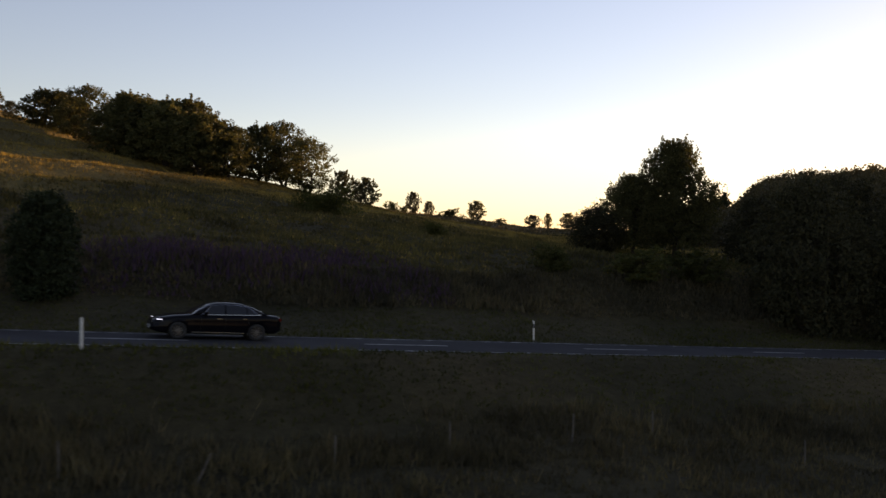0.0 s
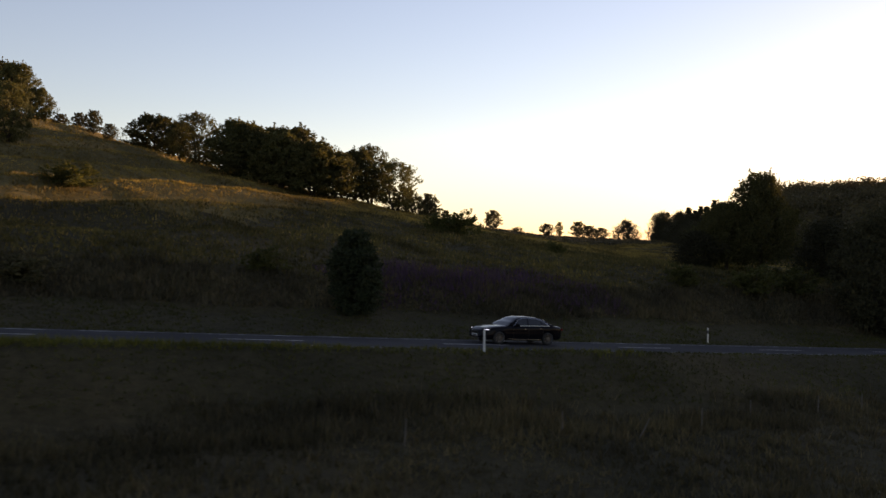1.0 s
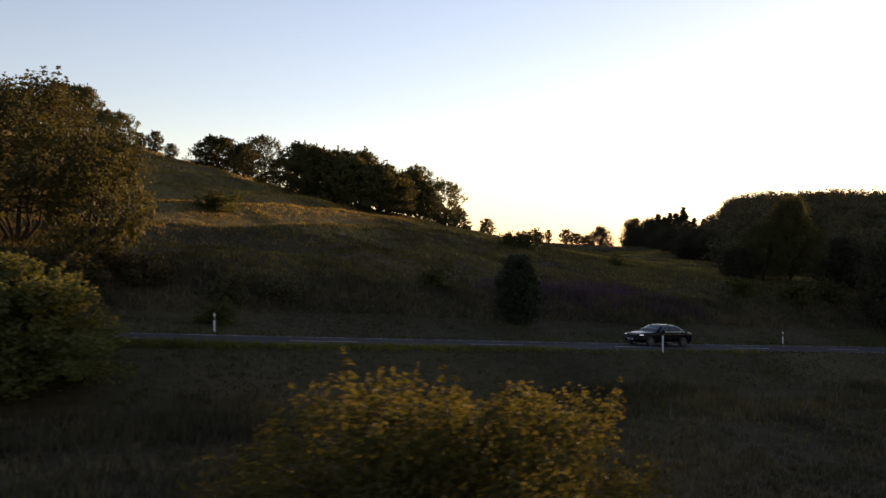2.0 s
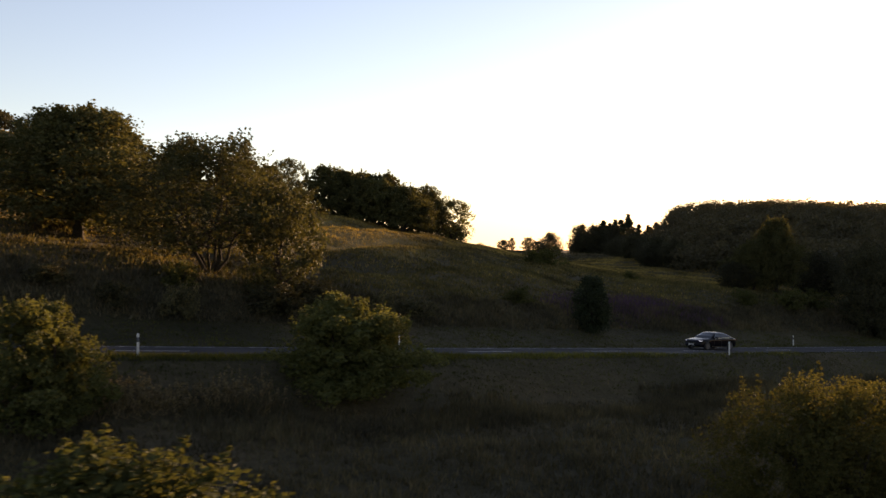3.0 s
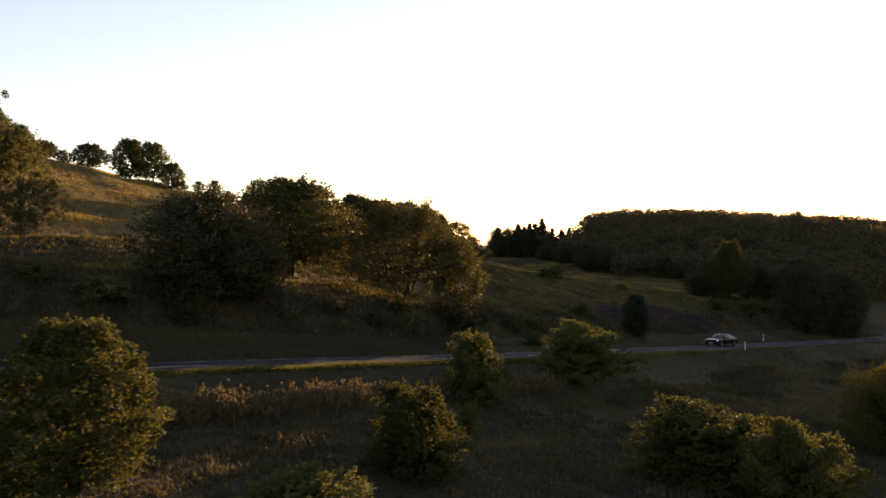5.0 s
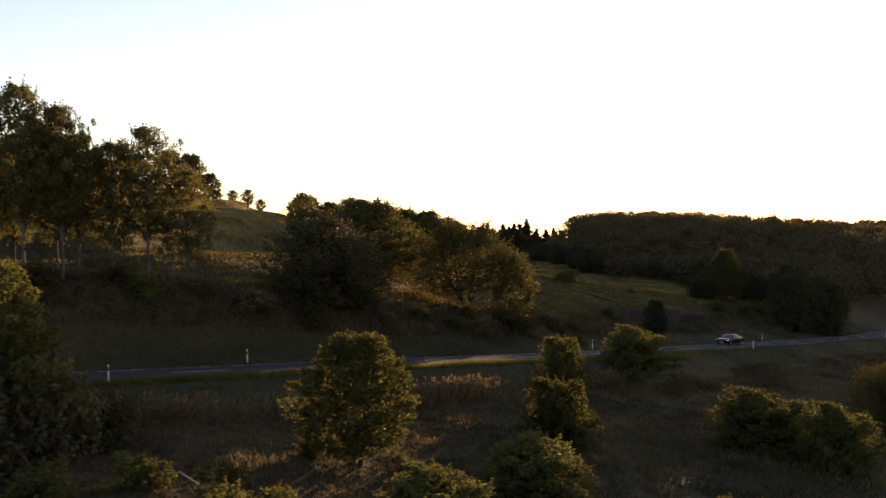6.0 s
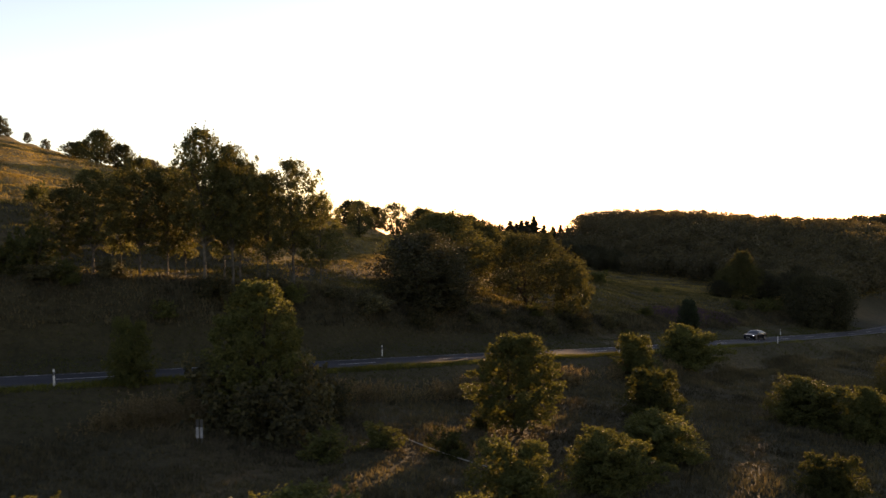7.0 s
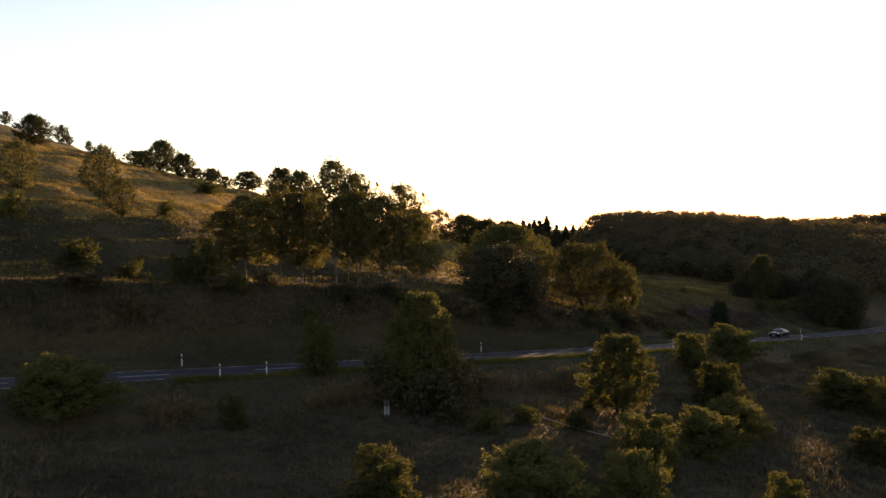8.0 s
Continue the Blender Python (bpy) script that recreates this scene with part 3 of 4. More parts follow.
wr = np.random.default_rng(21)
wc, wrad, wcnt, wood_edge = [], [], [], []
for i in range(36):
    for j in range(32):
        s, v = -66 - i * 5.7 + wr.normal() * 1.6, 14 + j * 5.7 + wr.normal() * 1.6
        edge = -114 + (v - 63) * 0.224 if v > 63 else -114 + (63 - v) * 0.9
        if v < 13 or s > edge or v > 130 + (-110 - s) * 0.5:
            continue
        x, y = to_xy(s, v)
        z = height(x, y)
        if x < 0.25 * y + 2 or y > 350:
            continue
        if x < 0.285 * y + 4:      # single trees along the front of the wood
            wood_edge.append((x, y, max(4.5, 3.9 + 0.0365 * y - z + wr.normal() * 0.7), wr.uniform(6.5, 9.0)))
            continue
        # canopy: highest at the shoulder above the spruces, falling along the crest and towards the meadow
        crest = 23.6 + 0.9 * sstep(210, 225, y) + 4.9 * math.exp(-((y - 284) / 24) ** 2) - 10.5 * sstep(296, 332, y) - 2.2 * sstep(212, 196, y) - 5.6 * sstep(190, 138, y) - 4.0 * sstep(138, 90, y)
        top = crest - 0.095 * max(0.0, 115 - x) - 0.03 * max(0.0, x - 115) + wr.normal() * 0.8 + (1.0 if wr.uniform() < 0.06 else 0.0)
        # the wood steps down to the spruces
        top = min(top, 3.6 + 0.0355 * y + 16 * sstep(0.30, 0.40, (x - 4) / y) + wr.normal() * 0.5)
        R = wr.uniform(2.9, 5.2)
        H = min(23.0, max(3.2, top - z))
        front = s > edge - 16 or x < 122 or v < 34
        for k in range(20 if front else 12):
            a = k * 2.4 + wr.uniform(0, 0.8)
            if k < 7:
                lat = 0.0 if k == 0 else wr.uniform(0.4, 1.45)
                wc.append((x + R * 0.85 * math.sin(lat) * math.cos(a), y + R * 0.85 * math.sin(lat) * math.sin(a), z + H - R * 0.42 - R * 1.15 * (1 - math.cos(lat))))
            else:
                wc.append((x + R * 0.6 * math.cos(a), y + R * 0.6 * math.sin(a), z + H * wr.uniform(0.1, 0.66)))
            wrad.append(R * wr.uniform(0.34, 0.55) * (1.0 if k < 7 else 1.35))
            wcnt.append(38)
        # heart of the crown
        wc.append((x, y, z + H - R * 1.1))
        wrad.append(R * 0.8)
        wcnt.append(70)
wv, wf = leaf_cloud(wr, wc, wrad, wcnt, 0.66, 0.9, far=True)
woods = tagged(mesh_object("woods", wv, wf, LEAF_WOOD), "dense dark broadleaf wood covering the far hill", "woods", kind="stuff")

plant(DARK, wood_edge, "dark leafy tree at the front of the far wood", "tree", "wood edge trees")

fr = np.random.default_rng(33)
fc, frad, fcnt = [], [], []
for i in range(420):
    x, y = 570 + fr.normal() * 90, 500 + fr.normal() * 90
    for k in range(3):
        fc.append((x + fr.normal() * 4, y + fr.normal() * 4, height(x, y) + fr.uniform(0, 6)))
        frad.append(fr.uniform(3.5, 5.5))
        fcnt.append(36)
fv, ff = leaf_cloud(fr, fc, frad, fcnt, 2.0, 0.8, far=True)
tagged(mesh_object("far_woods", fv, ff, LEAF_WOOD), "distant wooded hill against the bright sky", "woods", kind="stuff")

# ---- aspens on the bank ----
plant(ASPEN, [(-104.5, 9.3, 9.5, 5.4), (-100.6, 10.5, 11.1, 5.8), (-95.3, 7.6, 14.0, 6.6), (-91.6, 11, 10.9, 5.6), (-86.6, 11.6, 12.4, 6), (-92.8, 8.4, 13.0, 5.6)],
      "slender aspen with pale bare trunk on the bank", "aspen", "aspens on the bank")
plant(ASPEN_B, [(-98.3, 10.6, 10.2, 5.2), (-93.2, 10.4, 10.5, 5), (-89.2, 10.8, 10.6, 5.2), (-107, 9.6, 7.6, 4.8), (-83.4, 13.6, 9.3, 5), (-96.5, 13.5, 10.4, 5), (-102.2, 12.8, 9.5, 5)],
      "slender aspen with loose dusty-green crown on the bank", "aspen", "aspens on the bank")
plant(SHRUB, [(-109.1, 4.5, 4.2, 4.5), (-111.4, 3.1, 3.0, 3.3), (-106.5, 2.8, 2.2, 3.0), (-99.0, 3.8, 1.6, 2.6), (-87.0, 9.8, 1.8, 3.0)], "straggling shrub under the aspens", "shrub", "bank shrubs")
plant(OAK_FAR, [(-132.0, 125.0, 6.8, 8.2), (-104.6, 141.0, 8.2, 8.0), (-99.8, 138.0, 6.4, 5.6), (-108.6, 145.0, 5.0, 5.0)], "leafy tree standing alone on the golden slope", "tree", "upper slope trees")
plant(OPEN, [(-118.4, 40.0, 7.3, 5.2), (-116.1, 33.0, 4.8, 4.0), (-128.5, 43.5, 6.4, 5.4)], "open airy tree with dusty leaves on the golden slope", "tree", "upper slope trees")
plant(SMALL, [(-128.5, 177.0, 5.0, 4.2), (-126.5, 174.0, 2.4, 2.4), (-121.6, 169.0, 2.8, 2.2), (-117.2, 165.0, 3.2, 2.6), (-110.5, 152.0, 3.6, 5.6), (-94.2, 129.0, 3.4, 4.6), (-144.0, 196.0, 4.0, 3.6)],
      "small tree on the skyline of the golden hill", "tree", "skyline trees")
plant(SHRUB, [(-127.7, 23.5, 3.4, 5.0), (-110.9, 34.6, 2.4, 3.0), (-100.5, 82.0, 2.5, 5.2), (-121.0, 12.0, 2.6, 4.6), (-116.0, 9.0, 2.2, 3.6)], "dark shrub in the golden hillside grass", "shrub", "golden slope shrubs")

br = np.random.default_rng(77)
plant(THICKET, [(*to_xy(s + br.uniform(-1.5, 1.5), br.uniform(9.6, 13.5)), br.uniform(1.0, 2.3), br.uniform(2.2, 4.6)) for s in (18, 23, 28, 33, 38, 43, 47, 53, 60, 66, 72, 79, 86, 93, 100, 107, 113)],
      "dark straggling thicket shrub on the road bank", "shrub", "bank thicket")

# ---- bushes in the meadow below the road ----
plant(BUSH_A, [(-42.3, 9, 4.6, 6.8), (-48.6, -15.6, 4.0, 6.9), (-47.2, -21, 4.2, 5), (-69.9, -24.5, 3.1, 5.6), (-77.4, -30.4, 3.4, 4.8), (-97, -41, 3.9, 6), (-121, -23, 3.4, 6.1), (-90.3, -40.8, 3.5, 4.2)],
      "round leafy bush rimmed with gold in the meadow", "bush", "meadow bushes")
plant(NEAR_BUSH, [(-28.6, -9.2, 5.9, 7)], "large dense bush with golden upper leaves in the meadow", "bush")
plant(BUSH_B, [(-54.1, 1.4, 4.6, 5.4), (-63.2, -14.8, 4.2, 4.8), (-85.2, -34.6, 3.7, 4.2), (-106.2, -42.6, 3.9, 4.8), (-64.4, -33.8, 2.9, 3.8), (-102.2, -13.3, 4.2, 3.2), (-83.2, -44.8, 2.9, 2.6)],
      "loose upright bush with yellowing leaves in the meadow", "bush", "meadow bushes")
plant(YOUNG, [(-77.4, -19.2, 6.8, 5.6), (-94.6, -16.9, 9.2, 5.6)], "young ovate tree with golden leaves below the road", "tree", "meadow trees")
plant(THICKET, [(-96.4, -15.6, 4.6, 6.0), (-92.4, -15.9, 5.0, 5.6), (-94.0, -19.4, 3.8, 5.6), (-89.6, -14.6, 2.8, 3.6)], "dark shrub crowding round the foot of a young tree", "shrub", "shrubs round the young tree")
plant(SHRUB, [(-58.9, -5.8, 1.8, 1.8), (-57.8, -6.9, 2.1, 1.7), (-110.3, -23.4, 2.4, 2.3), (-79.5, -17.8, 1.3, 2.2), (-88.0, -22.0, 1.6, 3.0), (-92.0, -24.0, 1.8, 3.2), (-84.5, -24.5, 1.8, 2.8)],
      "small yellowing shrub in meadow grass", "shrub", "meadow shrubs")

# ---- grass ----
tufts("meadow_grass", 60000, (-45, 125, -34, -9), 0.42, 0.10, BLADE_GREEN, 41, "tall dim meadow grass below the road")
tufts("lower_meadow_grass", 28000, (20, 130, -62, -34), 0.45, 0.14, BLADE_GREEN, 49, "tall dim grass in the lower meadow")
tufts("outer_meadow_grass", 48000, (-90, 190, -135, -62), 0.5, 0.34, BLADE_GREEN, 55, "dim grass in the wide lower field", 2)
tufts("side_meadow_grass", 26000, (-110, -45, -62, -9), 0.45, 0.2, BLADE_GREEN, 56, "dim grass at the lower end of the meadow", 2)
tufts("lower_side_grass", 16000, (-45, 20, -62, -34), 0.45, 0.2, BLADE_GREEN, 57, "dim grass in the lower meadow beside bushes", 2)
tufts("upper_meadow_grass", 24000, (125, 190, -62, -9), 0.45, 0.2, BLADE_GREEN, 58, "dim grass at the upper end of the meadow", 2)
tufts("verge_grass", 20000, (-70, 150, -8.5, -3.1), 0.18, 0.08, BLADE_VERGE, 42, "short green grass on the road verge")
tufts("lip_grass", 17000, (-10, 112, -4.8, -3.3), 0.36, 0.05, BLADE_LIP, 53, "fresh green grass along the raised road edge", keep=lambda x, y, s, v: 0.1 + 0.9 * sstep(-4, 40, s))
tufts("far_verge_grass", 22000, (-70, 150, 2.95, 9.8), 0.20, 0.08, BLADE_VERGE, 43, "short green grass on the far road verge")
rr = np.random.default_rng(44)
rv, rf, rc = [], [], []
for _ in range(17000):
    s, v = rr.uniform(36, 116), -8.4 + rr.normal() * 0.45
    if rr.uniform() > (0.16 + 0.3 * sstep(54, 66, s) + 1.5 * noise.noise((s * 0.08, v * 0.15, 2.0))) * (0.45 + 0.55 * sstep(44, 58, s)):
        continue
    x, y = to_xy(s, v)
    z, h, a = ground_z(x, y) - 0.05, rr.uniform(0.6, 1.1) * (1.0 + 0.5 * noise.noise((s * 0.3, 0.0, 8.0))), rr.uniform(0, 6.28)
    lx, ly = rr.normal() * 0.18, rr.normal() * 0.18
    for w, hh, lean in ((0.012, h, 1.0), (0.03, h * 0.6, -2.2), (0.03, h * 0.5, 2.8)):
        b = len(rv)
        rv += [(x - w * math.cos(a), y - w * math.sin(a), z), (x + w * math.cos(a), y + w * math.sin(a), z), (x + lx * lean, y + ly * lean, z + hh)]
        rf.append((b, b + 1, b + 2))
    for q in (0.02, 0.11, 0.2):
        rc.append((x + lx, y + ly, z + h - q))
pv, pf = leaf_cloud(rr, rc, [0.08] * len(rc), [4] * len(rc), 0.10, 1.5, 0.3)
rf = [list(q) for q in rf] + [[i + len(rv) for i in q] for q in pf]
tagged(mesh_object("reeds", rv + pv, rf, REED), "pale dry reeds with fluffy plumes along the ditch", "reeds", kind="stuff")
tufts("bank_weeds", 20000, (-60, 120, 9.8, 14.5), 0.55, 0.14, BLADE_GREEN, 45, "rank dark weeds on the road bank")
# s terms shift the golden/olive split upslope, putting shade into the grass colour
tufts("slope_grass", 150000, (-60, 120, 14, 75), 0.32, 0.09, BLADE, 46, "dry golden grass on the hillside", keep=lambda x, y, s, v: 0.12 + 0.88 * sstep(18, 46, v - 12 * sstep(6, -12, s) - 15 * sstep(68, 90, s) + 10 * noise.noise((s * 0.05, v * 0.08, 21.0))))
tufts("lower_slope_grass", 68000, (-60, 120, 14, 60), 0.42, 0.15, BLADE_SLOPE, 59, "olive grass, darkened for shade, on the lower hillside", keep=lambda x, y, s, v: 1.0 - sstep(18, 46, v - 12 * sstep(6, -12, s) - 15 * sstep(68, 90, s) + 10 * noise.noise((s * 0.05, v * 0.08, 21.0))))
tufts("hill_grass", 46000, (118, 178, 14, 165), 0.34, 0.2, BLADE, 54, "dry golden grass on the steep end of the hill", 2)
tufts("upper_slope_grass", 110000, (-10, 118, 75, 165), 0.3, 0.14, BLADE, 47, "dry golden grass on the upper hillside", 2)
tufts("far_slope_grass", 52000, (-142, -60, 14, 132), 0.5, 0.14, BLADE, 52, "dim dry grass on the far slope before the woods", 2)
tufts("ridge_grass", 14000, (-200, -60, 126, 196), 0.7, 0.4, BLADE_GREEN, 60, "dim grass on the far ridge before the woods", 2)
tufts("purple_flowers", 3000, (-21, 1, 10, 19), 0.8, 0.12, FLOWER, 48, "drift of dim purple wildflowers on the slope", keep=lambda x, y, s, v: max(0.0, 0.5 + 1.3 * noise.noise((s * 0.12, v * 0.25, 5.0))))
tufts("rank_weeds", 9000, (-45, 45, -12.5, -8), 0.75, 0.06, BLADE_GREEN, 50, "dark rank weeds in a band across the meadow", 5, keep=lambda x, y, s, v: max(0.0, 0.35 + 1.6 * noise.noise((s * 0.12, v * 0.3, 9.0))))
tufts("dry_stalks", 1500, (-42, 45, -21, -7.5), 1.0, 0.018, REED, 51, "sparse pale dry stalks in the meadow", 3, keep=lambda x, y, s, v: max(0.0, 0.3 + 1.4 * noise.noise((s * 0.15, v * 0.2, 13.0))))

# ---- car ----
PAINT = rough_mat("black_car_paint", [(0.3, (0.003, 0.003, 0.005)), (0.7, (0.006, 0.006, 0.008))], 3.0, 0.12, spec=0.10)
GLASS = plain("tinted_glass", (0.012, 0.014, 0.017), 0.08, 0.0, coat=0.0)
CHROME = plain("chrome", (0.62, 0.63, 0.65), 0.16, 1.0)
ALLOY = rough_mat("alloy", [(0.3, (0.10, 0.10, 0.105)), (0.7, (0.17, 0.17, 0.175))], 8.0, 0.4, 0.9)
RUBBER = rough_mat("rubber", [(0.3, (0.012, 0.012, 0.012)), (0.7, (0.025, 0.025, 0.025))], 20.0, 0.85)
TRIM = plain("black_trim", (0.01, 0.01, 0.01), 0.5)
LAMP = plain("headlight_led", (0.85, 0.92, 1.0), 0.2, emit=0.7)
LENS = plain("lamp_lens", (0.25, 0.27, 0.30), 0.1, 0.2, coat=1.0)
RED_LENS = plain("red_lamp_lens", (0.16, 0.008, 0.008), 0.15, coat=1.0)
PLATE = plain("plate_white", (0.62, 0.62, 0.60), 0.5)


def along(x, table):
    for (x0, a), (x1, b) in zip(table, table[1:]):
        if x <= x1:
            q = min(1, max(0, (x - x0) / (x1 - x0)))
            q = q * q * (3 - 2 * q) * 0.5 + q * 0.5
            return a + (b - a) * q
    return table[-1][1]


HALF = ((-2.62, 0.66), (-2.45, 0.84), (-1.9, 0.93), (-0.5, 0.955), (1.2, 0.945), (1.9, 0.92), (2.4, 0.80), (2.6, 0.62))
TOP = ((-2.62, 0.86), (-2.5, 1.00), (-1.9, 1.05), (-1.0, 1.02), (0.9, 0.985), (1.6, 0.93), (2.3, 0.82), (2.6, 0.66))
LOW = ((-2.62, 0.42), (-2.3, 0.30), (-1.0, 0.24), (1.0, 0.23), (2.3, 0.25), (2.6, 0.33))
AXLES = (1.60, -1.56)


def car_section(x):
    w, zt, zb = along(x, HALF), along(x, TOP), along(x, LOW)
    arch = zb
    for c in AXLES:
        d = abs(x - c)
        if d < 0.385:
            arch = max(arch, 0.335 + math.sqrt(0.385 ** 2 - d * d))
    low = max(arch, 0.42 * (zt - zb) / 0.7)
    pts = [(0.0, zt + 0.035), (w * 0.55, zt + 0.028), (w * 0.86, zt + 0.004), (w * 0.955, zt - 0.05), (w * 0.985, zt - 0.12),
           (w * 0.975, max(arch, zt - 0.22)), (w, max(arch, (zt + zb) * 0.5)), (w * 0.99, max(arch, zb + 0.14)), (w * 0.95, arch), (w * 0.6, max(zb, arch)), (0.0, max(zb, arch * 0.6))]
    return pts


def loft(rings, close_ends=True):
    bm = bmesh.new()
    rows = [[bm.verts.new(p) for p in ring] for ring in rings]
    for a, b in zip(rows, rows[1:]):
        for i in range(len(a) - 1):
            bm.faces.new((a[i], a[i + 1], b[i + 1], b[i]))
    if close_ends:
        bm.faces.new(rows[0])
        bm.faces.new(list(reversed(rows[-1])))
    for f in bm.faces:
        f.smooth = True
    bmesh.ops.remove_doubles(bm, verts=bm.verts, dist=0.0005)
    bmesh.ops.recalc_face_normals(bm, faces=bm.faces)
    return bm


def both(pts, x):
    return [(x, y, z) for y, z in pts] + [(x, -y, z) for y, z in reversed(pts)][0:]


def box(bm, c, size, rot=None):
    m = Matrix.Translation(c) @ (rot or Matrix()) @ Matrix.Diagonal((*size, 1))
    bmesh.ops.create_cube(bm, size=1, matrix=m)
    return bm


def rounded_box(c, size, bevel=0.01, rot=None):
    bm = box(bmesh.new(), c, size, rot)
    bmesh.ops.bevel(bm, geom=list(bm.edges), offset=bevel, segments=2, affect="EDGES")
    return bm


CABIN = ((-2.05, 0.0), (-1.75, 0.30), (-1.30, 0.72), (-0.9, 0.93), (-0.35, 1.0), (0.1, 0.97), (0.35, 0.86), (0.75, 0.46), (1.12, 0.0))


def cabin_section(x, grow=0.0):
    k, zb = along(x, CABIN), along(x, TOP) + 0.0
    zt = zb + (1.495 - 1.005) * k
    wb = along(x, HALF) * 0.90
    wt = wb - 0.235 * k
    return [(0.0, zt + 0.02 * k + grow), (wt * 0.6, zt + 0.012 * k + grow), (wt * 0.93 + grow * 0.5, zt - 0.02 * k + grow * 0.8), (wt + 0.03 * k + grow, zt - 0.06 * k), (wb + grow, zb - 0.02)]


def side_point(x, q, sign, out):
    """A point on the cabin's flank: q from belt (0) to roof edge (1)."""
    sec = cabin_section(x)
    (y1, z1), (y0, z0) = sec[3], sec[4]
    return (x, sign * (y0 + (y1 - y0) * q + out), z0 + 0.03 + (z1 - z0 - 0.03) * q)


def flank_pane(xa, xb, lean_a, lean_b, sign, q0=0.06, q1=0.93, out=0.008):
    bm = bmesh.new()
    n, rows = 8, []
    for q in (q0, q0 + (q1 - q0) * 0.5, q1):
        row = []
        for i in range(n + 1):
            x = xa + (xb - xa) * i / n + (lean_a * (1 - i / n) + lean_b * i / n) * q
            row.append(bm.verts.new(side_point(x, q, sign, out)))
        rows.append(row)
    for a, b in zip(rows, rows[1:]):
        for i in range(n):
            bm.faces.new((a[i], a[i + 1], b[i + 1], b[i]))
    return bm


def make_car():
    car = new("car")
    xs = sorted(set([round(-2.62 + 5.22 * i / 52, 3) for i in range(53)] + [c + d for c in AXLES for d in (-0.384, -0.35, -0.25, 0.25, 0.35, 0.384)]))
    body = part("body", loft([both(car_section(x), x) for x in xs]), PAINT, car, "glossy black body shell")
    cabin = part("roof", loft([both(cabin_section(x), x) for x in [-2.05 + 3.17 * i / 34 for i in range(35)]]), PAINT, car)
    for sign in (1, -1):
        for nm, a in (("front_side_window", (0.62, -0.22, -0.30, 0.0)), ("rear_side_window", (-0.28, -1.12, 0.0, 0.02)), ("quarter_window", (-1.17, -1.62, 0.02, 0.34))):
            part(nm, flank_pane(a[0], a[1], a[2], a[3], sign), GLASS, car)
        rail = bmesh.new()
        pts = [Vector(side_point(0.72 - 0.4 * q, q, sign, 0.012)) for q in (0.02, 0.3, 0.6, 0.96)] + [Vector(side_point(x, 0.97, sign, 0.012)) for x in (0.1, -0.3, -0.8, -1.2)] + [Vector(side_point(-1.2 - 0.5 * (1 - q), q, sign, 0.012)) for q in (0.75, 0.5, 0.25, 0.02)]
        pts += [Vector(side_point(x, 0.02, sign, 0.012)) for x in (-1.2, -0.6, 0.0, 0.6)]
        tv, tf = [], []
        tube(tv, tf, pts, [0.011] * len(pts), 5)
        mesh_object("window_trim", tv, tf, CHROME, car)
        part("door_handle", rounded_box((-0.02, sign * 0.945, 0.86), (0.20, 0.03, 0.03)), CHROME, car)
        part("door_handle", rounded_box((-1.05, sign * 0.945, 0.88), (0.20, 0.03, 0.03)), CHROME, car)
        mirror = part("wing_mirror", rounded_box((0.56, sign * 1.02, 1.06), (0.16, 0.22, 0.14), 0.04), PAINT, car)
        part("mirror_glass", rounded_box((0.475, sign * 1.02, 1.06), (0.01, 0.18, 0.10), 0.004), CHROME, mirror)
        part("sill_trim", rounded_box((0.02, sign * 0.945, 0.30), (2.1, 0.02, 0.025), 0.006), CHROME, car)
        for x in (0.72, -0.26, -1.20):
            part("door_gap", box(bmesh.new(), (x, sign * 0.948, 0.64), (0.008, 0.012, 0.50)), TRIM, car)
        head = part("headlight", rounded_box((2.26, sign * 0.70, 0.715), (0.34, 0.16, 0.11), 0.03, Matrix.Rotation(-sign * 0.55, 4, "Z")), LENS, car, "clear swept-back headlight")
        part("daytime_light", rounded_box((2.31, sign * 0.735, 0.76), (0.26, 0.12, 0.018), 0.006, Matrix.Rotation(-sign * 0.55, 4, "Z")), LAMP, head, "lit white light strip")
        part("tail_light", rounded_box((-2.50, sign * 0.66, 0.88), (0.10, 0.40, 0.12), 0.03, Matrix.Rotation(sign * 0.35, 4, "Z")), RED_LENS, car, "red triangular tail light")
    for nm, xs_ in (("windscreen", (0.37, 1.07)), ("rear_window", (-1.98, -1.32))):
        bm = bmesh.new()
        rows = []
        for i in range(9):
            x = xs_[0] + (xs_[1] - xs_[0]) * i / 8
            sec = cabin_section(x, 0.007)
            ys = [(-1, 3), (-1, 2), (-1, 1), (1, 0), (1, 1), (1, 2), (1, 3)]
            rows.append([bm.verts.new((x, g * sec[j][0] * 0.97, sec[j][1] + 0.004)) for g, j in ys])
        for a, b in zip(rows, rows[1:]):
            for i in range(6):
                bm.faces.new((a[i], a[i + 1], b[i + 1], b[i])).smooth = True
        part(nm, bm, GLASS, car)
    grille = part("grille", rounded_box((2.56, 0, 0.56), (0.08, 0.86, 0.24), 0.03), TRIM, car)
    for z in (0.49, 0.56, 0.63):
        part("grille_bar", rounded_box((2.605, 0, z), (0.012, 0.78, 0.014), 0.004), CHROME, grille)
    part("front_intake", rounded_box((2.50, 0, 0.36), (0.12, 1.30, 0.09), 0.02), TRIM, car)
    plate = part("number_plate", rounded_box((2.625, 0, 0.44), (0.012, 0.52, 0.11), 0.004), PLATE, car, "white plate with a dark bar")
    part("plate_bar", box(bmesh.new(), (2.634, 0.02, 0.44), (0.004, 0.38, 0.06)), TRIM, plate)
